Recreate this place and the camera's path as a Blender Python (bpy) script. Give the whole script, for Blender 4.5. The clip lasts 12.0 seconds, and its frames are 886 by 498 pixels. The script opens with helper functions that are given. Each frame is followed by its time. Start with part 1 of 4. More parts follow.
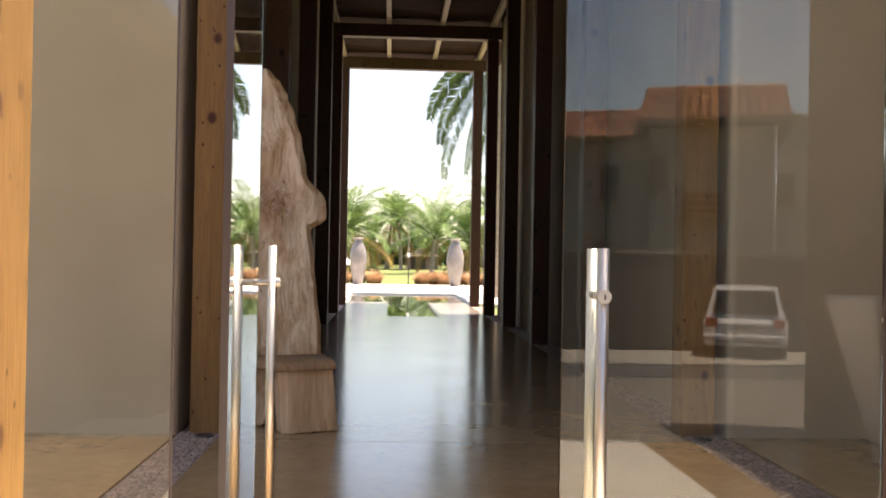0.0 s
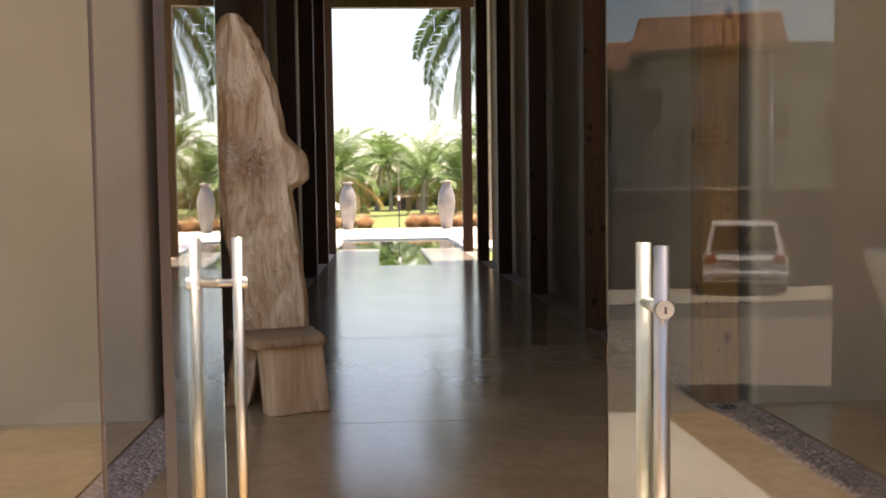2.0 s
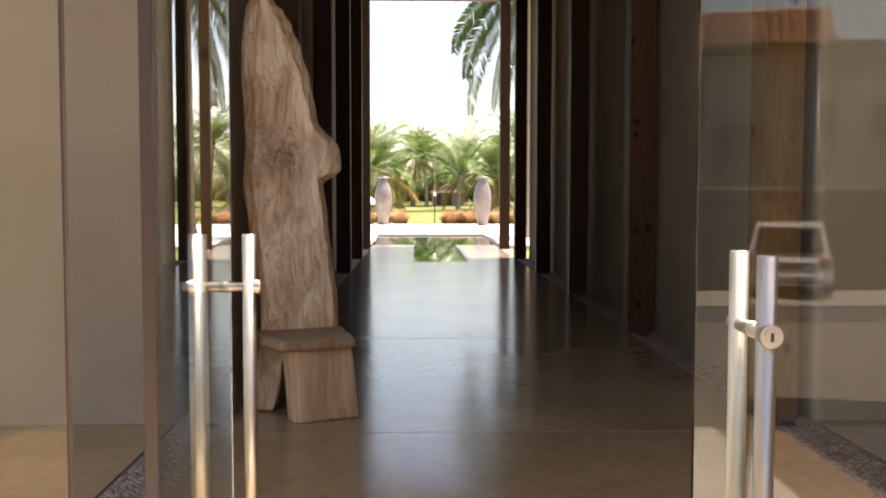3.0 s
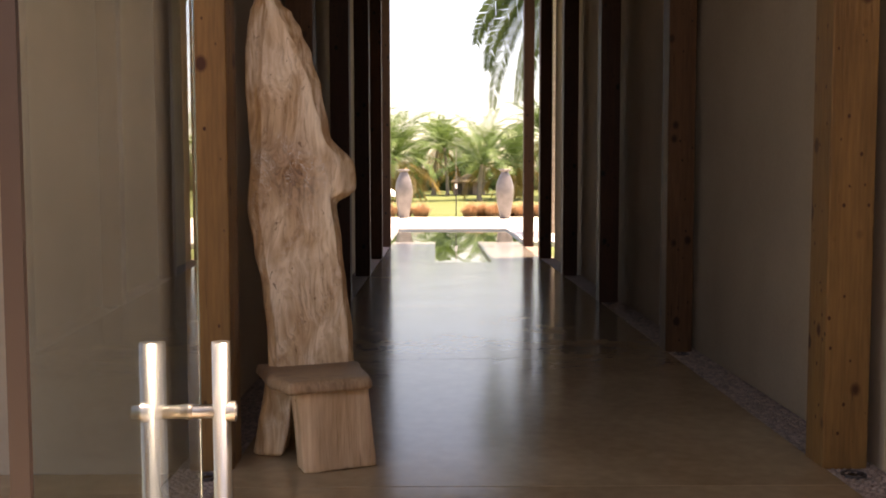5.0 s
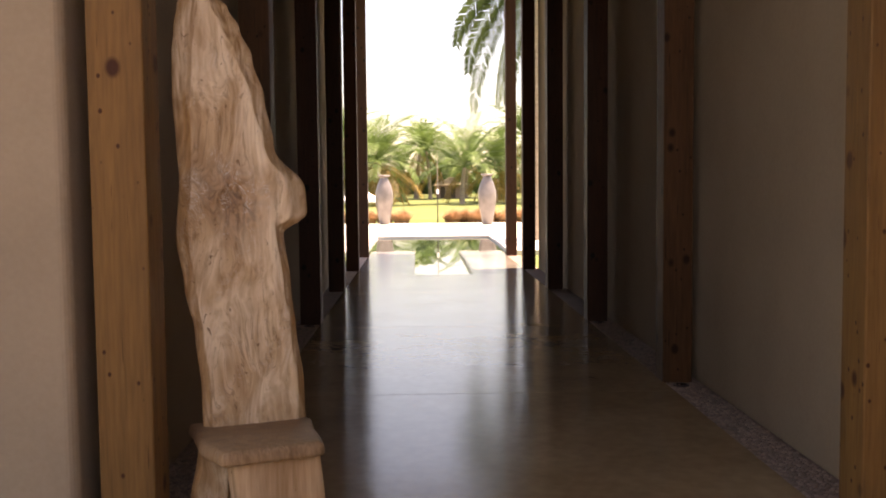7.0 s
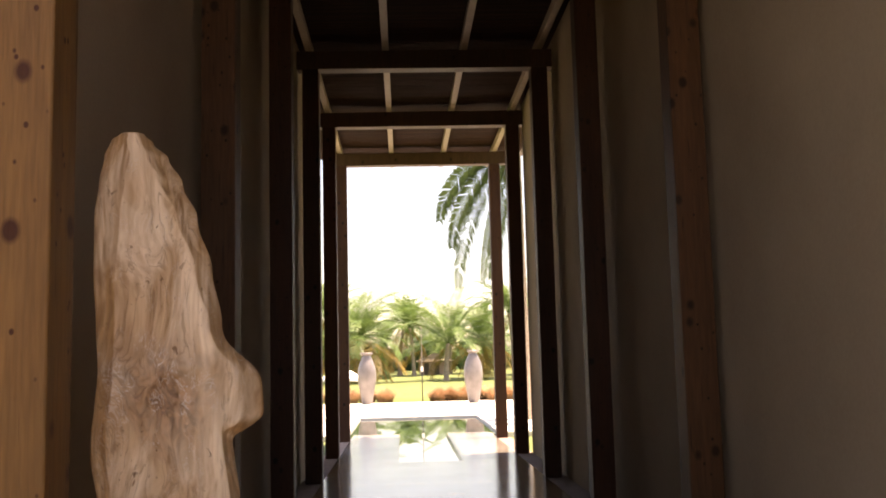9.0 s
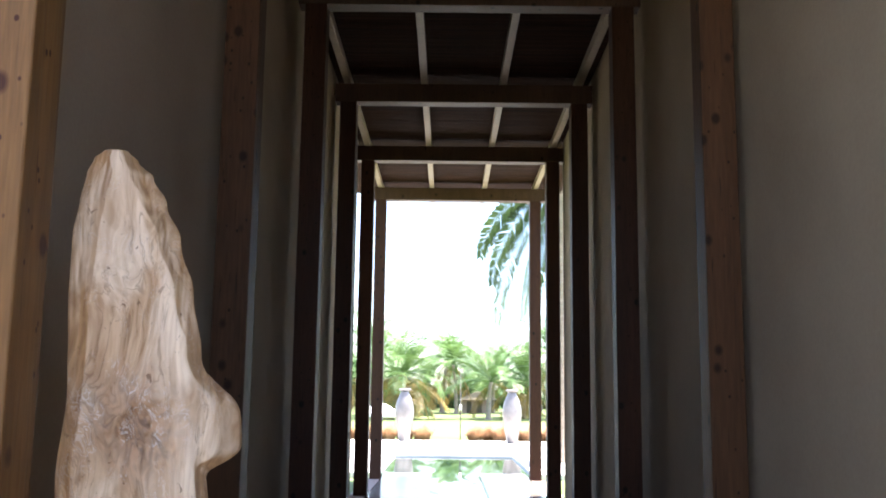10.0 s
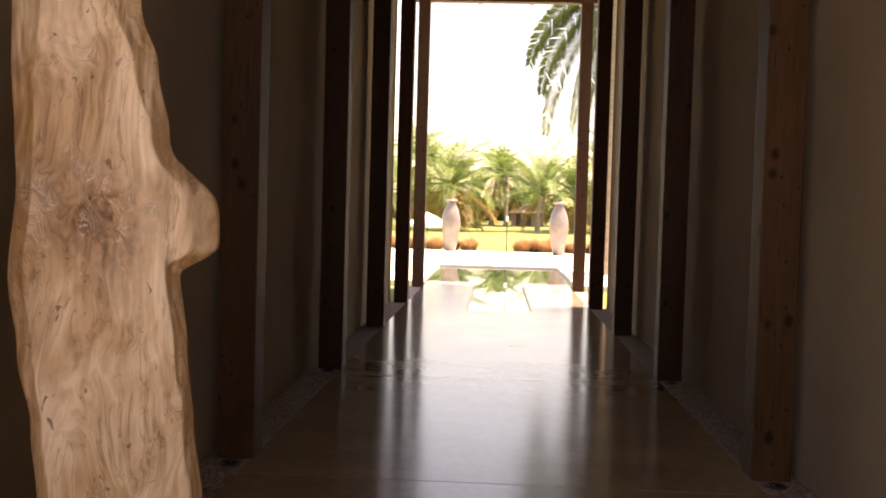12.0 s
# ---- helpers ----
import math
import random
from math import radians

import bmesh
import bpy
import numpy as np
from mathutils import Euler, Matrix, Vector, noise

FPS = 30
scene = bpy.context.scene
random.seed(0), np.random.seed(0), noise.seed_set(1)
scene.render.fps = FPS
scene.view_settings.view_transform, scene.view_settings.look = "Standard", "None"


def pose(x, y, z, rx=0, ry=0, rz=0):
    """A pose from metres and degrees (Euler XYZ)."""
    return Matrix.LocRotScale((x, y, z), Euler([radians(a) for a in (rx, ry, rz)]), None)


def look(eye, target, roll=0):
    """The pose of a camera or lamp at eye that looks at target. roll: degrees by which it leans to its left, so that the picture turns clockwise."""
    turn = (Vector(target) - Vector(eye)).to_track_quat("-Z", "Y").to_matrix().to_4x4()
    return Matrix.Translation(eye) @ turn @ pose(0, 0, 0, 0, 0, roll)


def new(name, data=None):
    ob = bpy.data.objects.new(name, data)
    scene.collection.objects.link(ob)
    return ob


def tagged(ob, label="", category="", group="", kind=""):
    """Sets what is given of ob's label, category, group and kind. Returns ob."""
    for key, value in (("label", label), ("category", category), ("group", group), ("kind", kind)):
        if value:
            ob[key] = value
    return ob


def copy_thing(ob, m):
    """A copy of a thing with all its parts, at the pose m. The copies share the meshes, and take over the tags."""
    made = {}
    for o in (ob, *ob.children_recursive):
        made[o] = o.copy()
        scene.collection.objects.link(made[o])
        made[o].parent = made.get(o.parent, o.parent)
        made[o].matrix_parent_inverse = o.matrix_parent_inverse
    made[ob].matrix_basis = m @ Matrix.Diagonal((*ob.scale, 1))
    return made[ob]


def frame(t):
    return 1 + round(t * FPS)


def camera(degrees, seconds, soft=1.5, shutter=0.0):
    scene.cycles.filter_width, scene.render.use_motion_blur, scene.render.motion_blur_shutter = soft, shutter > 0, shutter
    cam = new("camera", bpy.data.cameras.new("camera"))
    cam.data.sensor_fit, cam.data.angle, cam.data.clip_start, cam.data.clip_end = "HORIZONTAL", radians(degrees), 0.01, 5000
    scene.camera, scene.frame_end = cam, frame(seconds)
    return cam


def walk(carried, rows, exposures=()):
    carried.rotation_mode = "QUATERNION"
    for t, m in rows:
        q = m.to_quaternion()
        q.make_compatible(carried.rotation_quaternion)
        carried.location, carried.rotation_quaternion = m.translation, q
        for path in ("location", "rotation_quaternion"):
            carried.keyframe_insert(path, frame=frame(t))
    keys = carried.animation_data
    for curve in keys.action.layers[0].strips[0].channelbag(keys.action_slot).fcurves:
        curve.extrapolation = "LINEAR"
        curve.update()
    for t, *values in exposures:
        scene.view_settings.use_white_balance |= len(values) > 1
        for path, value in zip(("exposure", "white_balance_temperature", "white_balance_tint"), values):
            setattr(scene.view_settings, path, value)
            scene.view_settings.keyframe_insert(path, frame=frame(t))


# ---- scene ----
cam = camera(49.2, 12.0, soft=1.9)
PATH = [
    (0, (-0.431, -6.065, 1.1), (-0.322, -4.068, 1.119), 1.0),
    (0.5, (-0.448, -5.956, 1.104), (-0.336, -3.959, 1.128), 0.8),
    (1, (-0.51, -5.778, 1.14), (-0.4, -3.781, 1.129), 0.4),
    (1.5, (-0.501, -5.654, 1.204), (-0.345, -3.663, 1.104), -1.1),
    (2, (-0.432, -5.509, 1.224), (-0.304, -3.516, 1.117), -0.8),
    (2.3, (-0.407, -5.442, 1.23), (-0.352, -3.444, 1.156), -0.5),
    (2.5, (-0.402, -5.394, 1.227), (-0.369, -3.397, 1.134), -0.5),
    (2.7, (-0.433, -5.292, 1.212), (-0.375, -3.296, 1.108), 0.0),
    (4.5, (-0.391, -4.803, 1.346), (-0.359, -2.81, 1.189), 0.8),
    (5, (-0.441, -4.605, 1.39), (-0.428, -2.61, 1.251), -0.1),
    (5.5, (-0.446, -4.445, 1.467), (-0.358, -2.453, 1.303), -0.8),
    (6, (-0.396, -4.221, 1.473), (-0.304, -2.228, 1.341), -0.5),
    (6.5, (-0.359, -4.022, 1.474), (-0.314, -2.028, 1.328), -0.5),
    (8.3, (-0.362, -3.226, 1.499), (-0.303, -1.227, 1.542), -0.7),
    (8.5, (-0.377, -3.116, 1.503), (-0.315, -1.119, 1.595), -0.4),
    (9, (-0.373, -2.942, 1.526), (-0.286, -0.957, 1.754), -1.4),
    (9.5, (-0.277, -2.831, 1.53), (-0.248, -0.852, 1.818), -1.1),
    (10, (-0.184, -2.758, 1.528), (-0.195, -0.781, 1.833), 0.7),
    (10.5, (-0.192, -2.63, 1.5), (-0.203, -0.635, 1.642), 0.6),
    (11, (-0.229, -2.474, 1.485), (-0.24, -0.474, 1.481), 0.1),
    (11.5, (-0.167, -2.358, 1.473), (-0.169, -0.36, 1.375), 0.0),
    (12, (-0.054, -2.282, 1.48), (-0.163, -0.287, 1.399), 1.6),
]
EXPOSURES = [
    (0, 2.13, 7900, 19),
    (2.7, 2.08, 8100, 20),
    (5.5, 2.03, 9000, 28),
    (6.7, 2.26, 9300, 29),
    (8.3, 2.10, 9800, 31),
    (9.1, 2.43, 8800, 26),
    (9.5, 2.78, 6700, 17),
    (9.8, 3.03, 6000, 13),
    (10.3, 3.18, 6400, 15),
    (10.8, 3.18, 9900, 27),
    (11.3, 2.93, 10500, 30),
    (12, 2.58, 10800, 32),
]
walk(cam, [(t, look(eye, target, roll)) for t, eye, target, roll in PATH], EXPOSURES)

# ---- light ----
SUN_ELEV, SUN_AZ = 73.0, 75.0        # degrees; azimuth from +y towards +x
world = bpy.data.worlds.new("sky")
scene.world = world
world.use_nodes = True
wn = world.node_tree
sky = wn.nodes.new("ShaderNodeTexSky")
sky.sky_type = "NISHITA"
sky.sun_disc = False
sky.sun_elevation = radians(SUN_ELEV)
sky.sun_rotation = radians(SUN_AZ)
sky.air_density, sky.dust_density, sky.ozone_density = 1.0, 1.6, 1.0
wn.links.new(sky.outputs[0], wn.nodes["Background"].inputs[0])
wn.nodes["Background"].inputs[1].default_value = 0.10
sun_data = bpy.data.lights.new("sun", "SUN")
sun_data.energy, sun_data.angle, sun_data.color = 5.0, radians(0.8), (1.0, 0.94, 0.85)
sun = new("sun", sun_data)
sd = Vector((math.sin(radians(SUN_AZ)) * math.cos(radians(SUN_ELEV)), math.cos(radians(SUN_AZ)) * math.cos(radians(SUN_ELEV)), math.sin(radians(SUN_ELEV))))
sun.matrix_basis = look(sd * 60, (0, 0, 0))

# ---- materials ----


def mat(name, low, high, rough=0.7, scale=4.0, bump=0.2, bump_scale=60.0, stretch=(1, 1, 1), metal=0.0, rough_var=0.1, vary=0.0, spec=0.5, fine=0.25, coat=0.0):
    """A surface with broad stains and fine grain: two noises mix two colours, a third gives the relief."""
    m = bpy.data.materials.new(name)
    m.use_nodes = True
    t = m.node_tree
    n, l = t.nodes, t.links
    b = n["Principled BSDF"]
    co = n.new("ShaderNodeTexCoord")
    mp = n.new("ShaderNodeMapping")
    mp.inputs["Scale"].default_value = stretch
    info = n.new("ShaderNodeObjectInfo")
    off = n.new("ShaderNodeVectorMath")
    off.operation = "MULTIPLY_ADD"
    l.new(info.outputs["Random"], off.inputs[0])
    off.inputs[1].default_value = (17.0, 11.0, 23.0)
    l.new(co.outputs["Object"], off.inputs[2])
    l.new(off.outputs[0], mp.inputs["Vector"])
    a = n.new("ShaderNodeTexNoise")
    a.inputs["Scale"].default_value, a.inputs["Detail"].default_value = scale, 5
    g = n.new("ShaderNodeTexNoise")
    g.inputs["Scale"].default_value, g.inputs["Detail"].default_value = bump_scale, 4
    l.new(mp.outputs[0], a.inputs["Vector"])
    l.new(mp.outputs[0], g.inputs["Vector"])
    mixf = n.new("ShaderNodeMix")
    mixf.inputs[0].default_value = fine
    l.new(a.outputs["Fac"], mixf.inputs[2])
    l.new(g.outputs["Fac"], mixf.inputs[3])
    ramp = n.new("ShaderNodeValToRGB")
    ramp.color_ramp.elements[0].position, ramp.color_ramp.elements[1].position = 0.32, 0.68
    ramp.color_ramp.elements[0].color, ramp.color_ramp.elements[1].color = (*low, 1), (*high, 1)
    l.new(mixf.outputs[0], ramp.inputs[0])
    last = ramp.outputs[0]
    if vary:
        hs = n.new("ShaderNodeHueSaturation")
        mr = n.new("ShaderNodeMapRange")
        mr.inputs["To Min"].default_value, mr.inputs["To Max"].default_value = 1 - vary, 1 + vary
        geo = n.new("ShaderNodeNewGeometry")
        l.new(geo.outputs["Random Per Island"], mr.inputs["Value"])
        l.new(mr.outputs[0], hs.inputs["Value"])
        l.new(last, hs.inputs["Color"])
        last = hs.outputs[0]
    l.new(last, b.inputs["Base Color"])
    rr = n.new("ShaderNodeMapRange")
    rr.inputs["To Min"].default_value, rr.inputs["To Max"].default_value = max(0.0, rough - rough_var), min(1.0, rough + rough_var)
    l.new(a.outputs["Fac"], rr.inputs["Value"])
    l.new(rr.outputs[0], b.inputs["Roughness"])
    b.inputs["Metallic"].default_value = metal
    b.inputs["Specular IOR Level"].default_value = spec
    b.inputs["Coat Weight"].default_value = coat
    b.inputs["Coat Roughness"].default_value = 0.12
    if bump:
        bp = n.new("ShaderNodeBump")
        bp.inputs["Strength"].default_value, bp.inputs["Distance"].default_value = bump, 0.01
        l.new(g.outputs["Fac"], bp.inputs["Height"])
        l.new(bp.outputs[0], b.inputs["Normal"])
    return m


def wood(name, low, high, dark, rough=0.6, knots=True, grain=22.0, scale=1.0, bump=0.25, knot_size=0.16):
    """Timber with long grain along z, growth bands and round dark knots."""
    m = mat(name, low, high, rough, 3.0 * scale, bump, grain * scale, (3.0, 3.0, 0.22), fine=0.5, spec=0.2)
    t = m.node_tree
    n, l = t.nodes, t.links
    b = n["Principled BSDF"]
    base = b.inputs["Base Color"].links[0].from_socket
    if knots:
        co = n.new("ShaderNodeTexCoord")
        info = n.new("ShaderNodeObjectInfo")
        off = n.new("ShaderNodeVectorMath")
        off.operation = "MULTIPLY_ADD"
        l.new(info.outputs["Random"], off.inputs[0])
        off.inputs[1].default_value = (5.3, 7.7, 31.0)
        l.new(co.outputs["Object"], off.inputs[2])
        mp = n.new("ShaderNodeMapping")
        mp.inputs["Scale"].default_value = (5.6, 5.6, 4.2)
        l.new(off.outputs[0], mp.inputs["Vector"])
        vo = n.new("ShaderNodeTexVoronoi")
        vo.inputs["Scale"].default_value = 1.0
        l.new(mp.outputs[0], vo.inputs["Vector"])
        kr = n.new("ShaderNodeValToRGB")
        kr.color_ramp.elements[0].position, kr.color_ramp.elements[1].position = knot_size * 0.55, knot_size
        kr.color_ramp.elements[0].color, kr.color_ramp.elements[1].color = (1, 1, 1, 1), (0, 0, 0, 1)
        l.new(vo.outputs["Distance"], kr.inputs[0])
        small = n.new("ShaderNodeTexVoronoi")
        small.inputs["Scale"].default_value = 2.6
        l.new(mp.outputs[0], small.inputs["Vector"])
        sr = n.new("ShaderNodeValToRGB")
        sr.color_ramp.elements[0].position, sr.color_ramp.elements[1].position = knot_size * 0.45, knot_size * 0.7
        sr.color_ramp.elements[0].color, sr.color_ramp.elements[1].color = (1, 1, 1, 1), (0, 0, 0, 1)
        l.new(small.outputs["Distance"], sr.inputs[0])
        thin = n.new("ShaderNodeMapping")
        thin.inputs["Scale"].default_value = (60.0, 60.0, 3.0)
        l.new(off.outputs[0], thin.inputs["Vector"])
        split = n.new("ShaderNodeTexNoise")
        split.inputs["Scale"].default_value, split.inputs["Detail"].default_value = 1.0, 2
        l.new(thin.outputs[0], split.inputs["Vector"])
        cr = n.new("ShaderNodeValToRGB")
        cr.color_ramp.elements[0].position, cr.color_ramp.elements[1].position = 0.69, 0.73
        cr.color_ramp.elements[0].color, cr.color_ramp.elements[1].color = (0, 0, 0, 1), (0.7, 0.7, 0.7, 1)
        l.new(split.outputs["Fac"], cr.inputs[0])
        for mask in (kr, sr, cr):
            mx = n.new("ShaderNodeMix")
            mx.data_type = "RGBA"
            l.new(mask.outputs[0], mx.inputs["Factor"])
            l.new(base, mx.inputs[6])
            mx.inputs[7].default_value = (*dark, 1)
            base = mx.outputs[2]
        l.new(base, b.inputs["Base Color"])
    return m


def plain(name, col, rough=0.5, metal=0.0, spec=0.5):
    m = bpy.data.materials.new(name)
    m.use_nodes = True
    b = m.node_tree.nodes["Principled BSDF"]
    b.inputs["Base Color"].default_value = (*col, 1)
    b.inputs["Roughness"].default_value, b.inputs["Metallic"].default_value = rough, metal
    b.inputs["Specular IOR Level"].default_value = spec
    return m


def leafy(name, low, high, gloss=0.45):
    m = mat(name, low, high, gloss, 1.5, 0, 12.0, vary=0.35, spec=0.25)
    t = m.node_tree
    b = t.nodes["Principled BSDF"]
    src = b.inputs["Base Color"].links[0].from_socket
    tr = t.nodes.new("ShaderNodeBsdfTranslucent")
    mx = t.nodes.new("ShaderNodeMixShader")
    mx.inputs[0].default_value = 0.28
    t.links.new(src, tr.inputs[0])
    t.links.new(b.outputs[0], mx.inputs[1])
    t.links.new(tr.outputs[0], mx.inputs[2])
    t.links.new(mx.outputs[0], t.nodes["Material Output"].inputs[0])
    return m


def glass(name, tint):
    m = plain(name, tint, 0.0)
    b = m.node_tree.nodes["Principled BSDF"]
    b.inputs["Transmission Weight"].default_value = 1.0
    b.inputs["IOR"].default_value = 1.5
    return m


M_PLASTER = mat("cream_plaster", (0.275, 0.207, 0.143), (0.345, 0.265, 0.188), 0.9, 1.2, 0.12, 40, spec=0.06)
M_FLOOR = mat("polished_concrete", (0.235, 0.148, 0.073), (0.345, 0.230, 0.125), 0.16, 1.6, 0.09, 14, rough_var=0.05, fine=0.4, spec=0.38)
M_FLOOR_PALE = mat("pale_concrete", (0.14, 0.125, 0.107), (0.205, 0.184, 0.16), 0.17, 1.6, 0.06, 18, rough_var=0.07, fine=0.35, spec=0.28)
M_DECK = mat("pale_stone", (0.54, 0.505, 0.45), (0.66, 0.62, 0.565), 0.55, 1.5, 0.1, 30)
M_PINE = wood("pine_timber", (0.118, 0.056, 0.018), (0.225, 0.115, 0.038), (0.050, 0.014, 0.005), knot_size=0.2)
# the same pine, with the dimness of the passage put into its colour
M_PINE_DEEP_SHADE = wood("pine_deep_shade", (0.036, 0.014, 0.008), (0.072, 0.029, 0.015), (0.010, 0.005, 0.003), knot_size=0.18)
M_PINE_HALF_SHADE = wood("pine_half_shade", (0.052, 0.022, 0.009), (0.105, 0.047, 0.019), (0.022, 0.007, 0.003), knot_size=0.2)
M_BEAM = wood("stained_beam", (0.05, 0.026, 0.016), (0.09, 0.048, 0.029), (0.015, 0.008, 0.005))
M_RAFTER = wood("pale_rafter", (0.20, 0.15, 0.10), (0.30, 0.23, 0.155), (0.1, 0.06, 0.03), knots=False)
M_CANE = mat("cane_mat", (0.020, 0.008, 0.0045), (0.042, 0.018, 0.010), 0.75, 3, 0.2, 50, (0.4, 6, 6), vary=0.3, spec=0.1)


def driftwood():
    """Bleached wood: orange-tan rims, a pale worn face with wavy grain, and a knotty burl with flaking skin."""
    m = bpy.data.materials.new("driftwood")
    m.use_nodes = True
    t = m.node_tree
    n, l = t.nodes, t.links
    b = n["Principled BSDF"]
    co = n.new("ShaderNodeTexCoord")

    def math_node(op, x, y):
        q = n.new("ShaderNodeMath")
        q.operation = op
        for k, w in ((0, x), (1, y)):
            if isinstance(w, (int, float)):
                q.inputs[k].default_value = w
            else:
                l.new(w, q.inputs[k])
        return q.outputs[0]

    def vec(op, x, y):
        q = n.new("ShaderNodeVectorMath")
        q.operation = op
        for k, w in ((0, x), (1, y)):
            if isinstance(w, tuple):
                q.inputs[k].default_value = w
            else:
                l.new(w, q.inputs[k])
        return q.outputs["Value"] if op == "DISTANCE" else q.outputs[0]

    def tex(src, stretch, scale, detail, warp=0.0, out="Fac"):
        q = n.new("ShaderNodeTexNoise")
        q.inputs["Scale"].default_value, q.inputs["Detail"].default_value, q.inputs["Distortion"].default_value = scale, detail, warp
        l.new(vec("MULTIPLY", src, stretch), q.inputs["Vector"])
        return q.outputs[out]

    def ramp(src, p0, c0, p1, c1):
        r = n.new("ShaderNodeValToRGB")
        r.color_ramp.elements[0].position, r.color_ramp.elements[1].position = p0, p1
        r.color_ramp.elements[0].color, r.color_ramp.elements[1].color = (*c0, 1), (*c1, 1)
        l.new(src, r.inputs[0])
        return r.outputs[0]

    def mix(fac, a, c):
        x = n.new("ShaderNodeMix")
        x.data_type = "RGBA"
        l.new(fac, x.inputs["Factor"])
        for k, w in ((6, a), (7, c)):
            if isinstance(w, tuple):
                x.inputs[k].default_value = (*w, 1)
            else:
                l.new(w, x.inputs[k])
        return x.outputs[2]

    zero, one = (0, 0, 0), (1, 1, 1)
    place = co.outputs["Object"]
        # the grain winds, and winds most about the burl
    wind = vec("SUBTRACT", tex(place, (1, 1, 0.45), 5.0, 2, 0.6, "Color"), (0.5, 0.5, 0.5))
    # distance from the burl, flattened along the depth, with a ragged edge
    ragged = vec("ADD", place, vec("MULTIPLY", wind, (0.30, 0.0, 0.34)))
    burl = ramp(vec("DISTANCE", vec("MULTIPLY", ragged, (1.0, 0.25, 0.9)), (-0.045, 0.0, 1.285)), 0.05, one, 0.22, zero)
    slow = vec("ADD", place, vec("MULTIPLY", wind, (0.22, 0.22, 0.12)))
    swirl = vec("ADD", place, vec("MULTIPLY", wind, (0.34, 0.34, 0.30)))
    grain = mix(burl, tex(slow, (1, 1, 0.07), 42.0, 5), tex(swirl, (1, 1, 0.35), 26.0, 5))
    lines = mix(burl, tex(slow, (1, 1, 0.05), 24.0, 3), tex(swirl, (1, 1, 0.4), 14.0, 3))
    broad = tex(place, (1, 1, 0.5), 4.5, 4, 1.0)
    # one skin where the face is rubbed pale, another on the rims
    nrm = n.new("ShaderNodeSeparateXYZ")
    l.new(co.outputs["Normal"], nrm.inputs[0])
    rim = ramp(math_node("MULTIPLY", nrm.outputs[1], -1.0), 0.74, one, 0.90, zero)
    face = ramp(grain, 0.34, (0.40, 0.25, 0.132), 0.62, (0.60, 0.425, 0.26))
    pale = ramp(grain, 0.34, (0.60, 0.44, 0.285), 0.60, (0.78, 0.635, 0.46))
    edge = ramp(grain, 0.35, (0.29, 0.15, 0.058), 0.64, (0.50, 0.29, 0.12))
    col = mix(ramp(broad, 0.42, zero, 0.56, one), face, pale)
    col = mix(math_node("MULTIPLY", rim, 0.8), col, edge)
    # long thin cracks where one level of the slow grain is crossed
    dark = (0.15, 0.075, 0.035)
    near_level = math_node("ABSOLUTE", math_node("SUBTRACT", lines, 0.5), 0.0)
    crack = ramp(near_level, 0.003, (0.42, 0.42, 0.42), 0.015, zero)
    patch = ramp(tex(place, (1, 1, 0.4), 7.0, 2), 0.42, zero, 0.54, one)
    crack = math_node("MULTIPLY", crack, patch)
    col = mix(crack, col, dark)
    # burl: brown, with curling flakes of grey-white skin
    knotty = ramp(tex(swirl, (1, 1, 0.6), 20.0, 6, 1.5), 0.38, (0.12, 0.055, 0.027), 0.60, (0.41, 0.235, 0.125))
    col = mix(math_node("MULTIPLY", burl, 0.85), col, knotty)
    curl = tex(swirl, (1, 1, 0.7), 34.0, 3, 2.0)
    flake = ramp(math_node("ABSOLUTE", math_node("SUBTRACT", curl, 0.56), 0.0), 0.018, one, 0.045, zero)
    few = ramp(tex(place, (1, 1, 0.6), 12.0, 2), 0.50, zero, 0.60, one)
    where = math_node("MULTIPLY", few, math_node("ADD", math_node("MULTIPLY", burl, 0.75), 0.2))
    col = mix(math_node("MULTIPLY", flake, where), col, (0.76, 0.70, 0.62))
    pits = ramp(tex(place, (1, 1, 0.6), 38.0, 2, 1.0), 0.685, zero, 0.75, (0.75, 0.75, 0.75))
    col = mix(pits, col, dark)
    l.new(col, b.inputs["Base Color"])
    b.inputs["Roughness"].default_value = 0.6
    b.inputs["Specular IOR Level"].default_value = 0.3
    high = math_node("SUBTRACT", math_node("ADD", grain, math_node("MULTIPLY", flake, math_node("MULTIPLY", where, 0.5))), math_node("ADD", math_node("MULTIPLY", crack, 0.8), math_node("MULTIPLY", pits, 0.8)))
    bp = n.new("ShaderNodeBump")
    bp.inputs["Strength"].default_value, bp.inputs["Distance"].default_value = 0.55, 0.008
    l.new(high, bp.inputs["Height"])
    l.new(bp.outputs[0], b.inputs["Normal"])
    return m


M_DRIFT = driftwood()
M_SEAT = wood("worn_seat_wood", (0.19, 0.105, 0.052), (0.38, 0.235, 0.13), (0.08, 0.04, 0.02), 0.5, False, 14.0, 2.2, 0.6)
M_LEG = wood("sawn_leg_wood", (0.34, 0.20, 0.10), (0.60, 0.41, 0.26), (0.16, 0.08, 0.04), 0.6, True, 9.0, 2.0, 0.5, 0.16)
M_PEBBLE = mat("pebble", (0.185, 0.125, 0.093), (0.285, 0.205, 0.155), 0.6, 6, 0.1, 80, vary=0.35)
M_MORTAR = mat("mortar", (0.17, 0.115, 0.09), (0.25, 0.175, 0.14), 0.85, 6, 0.3, 80)
M_STEEL = mat("brushed_steel", (0.35, 0.335, 0.31), (0.44, 0.425, 0.395), 0.36, 4, 0.03, 200, (1, 1, 0.05), metal=1.0, rough_var=0.06)
M_DARK = plain("dark_metal", (0.03, 0.018, 0.014), 0.45)
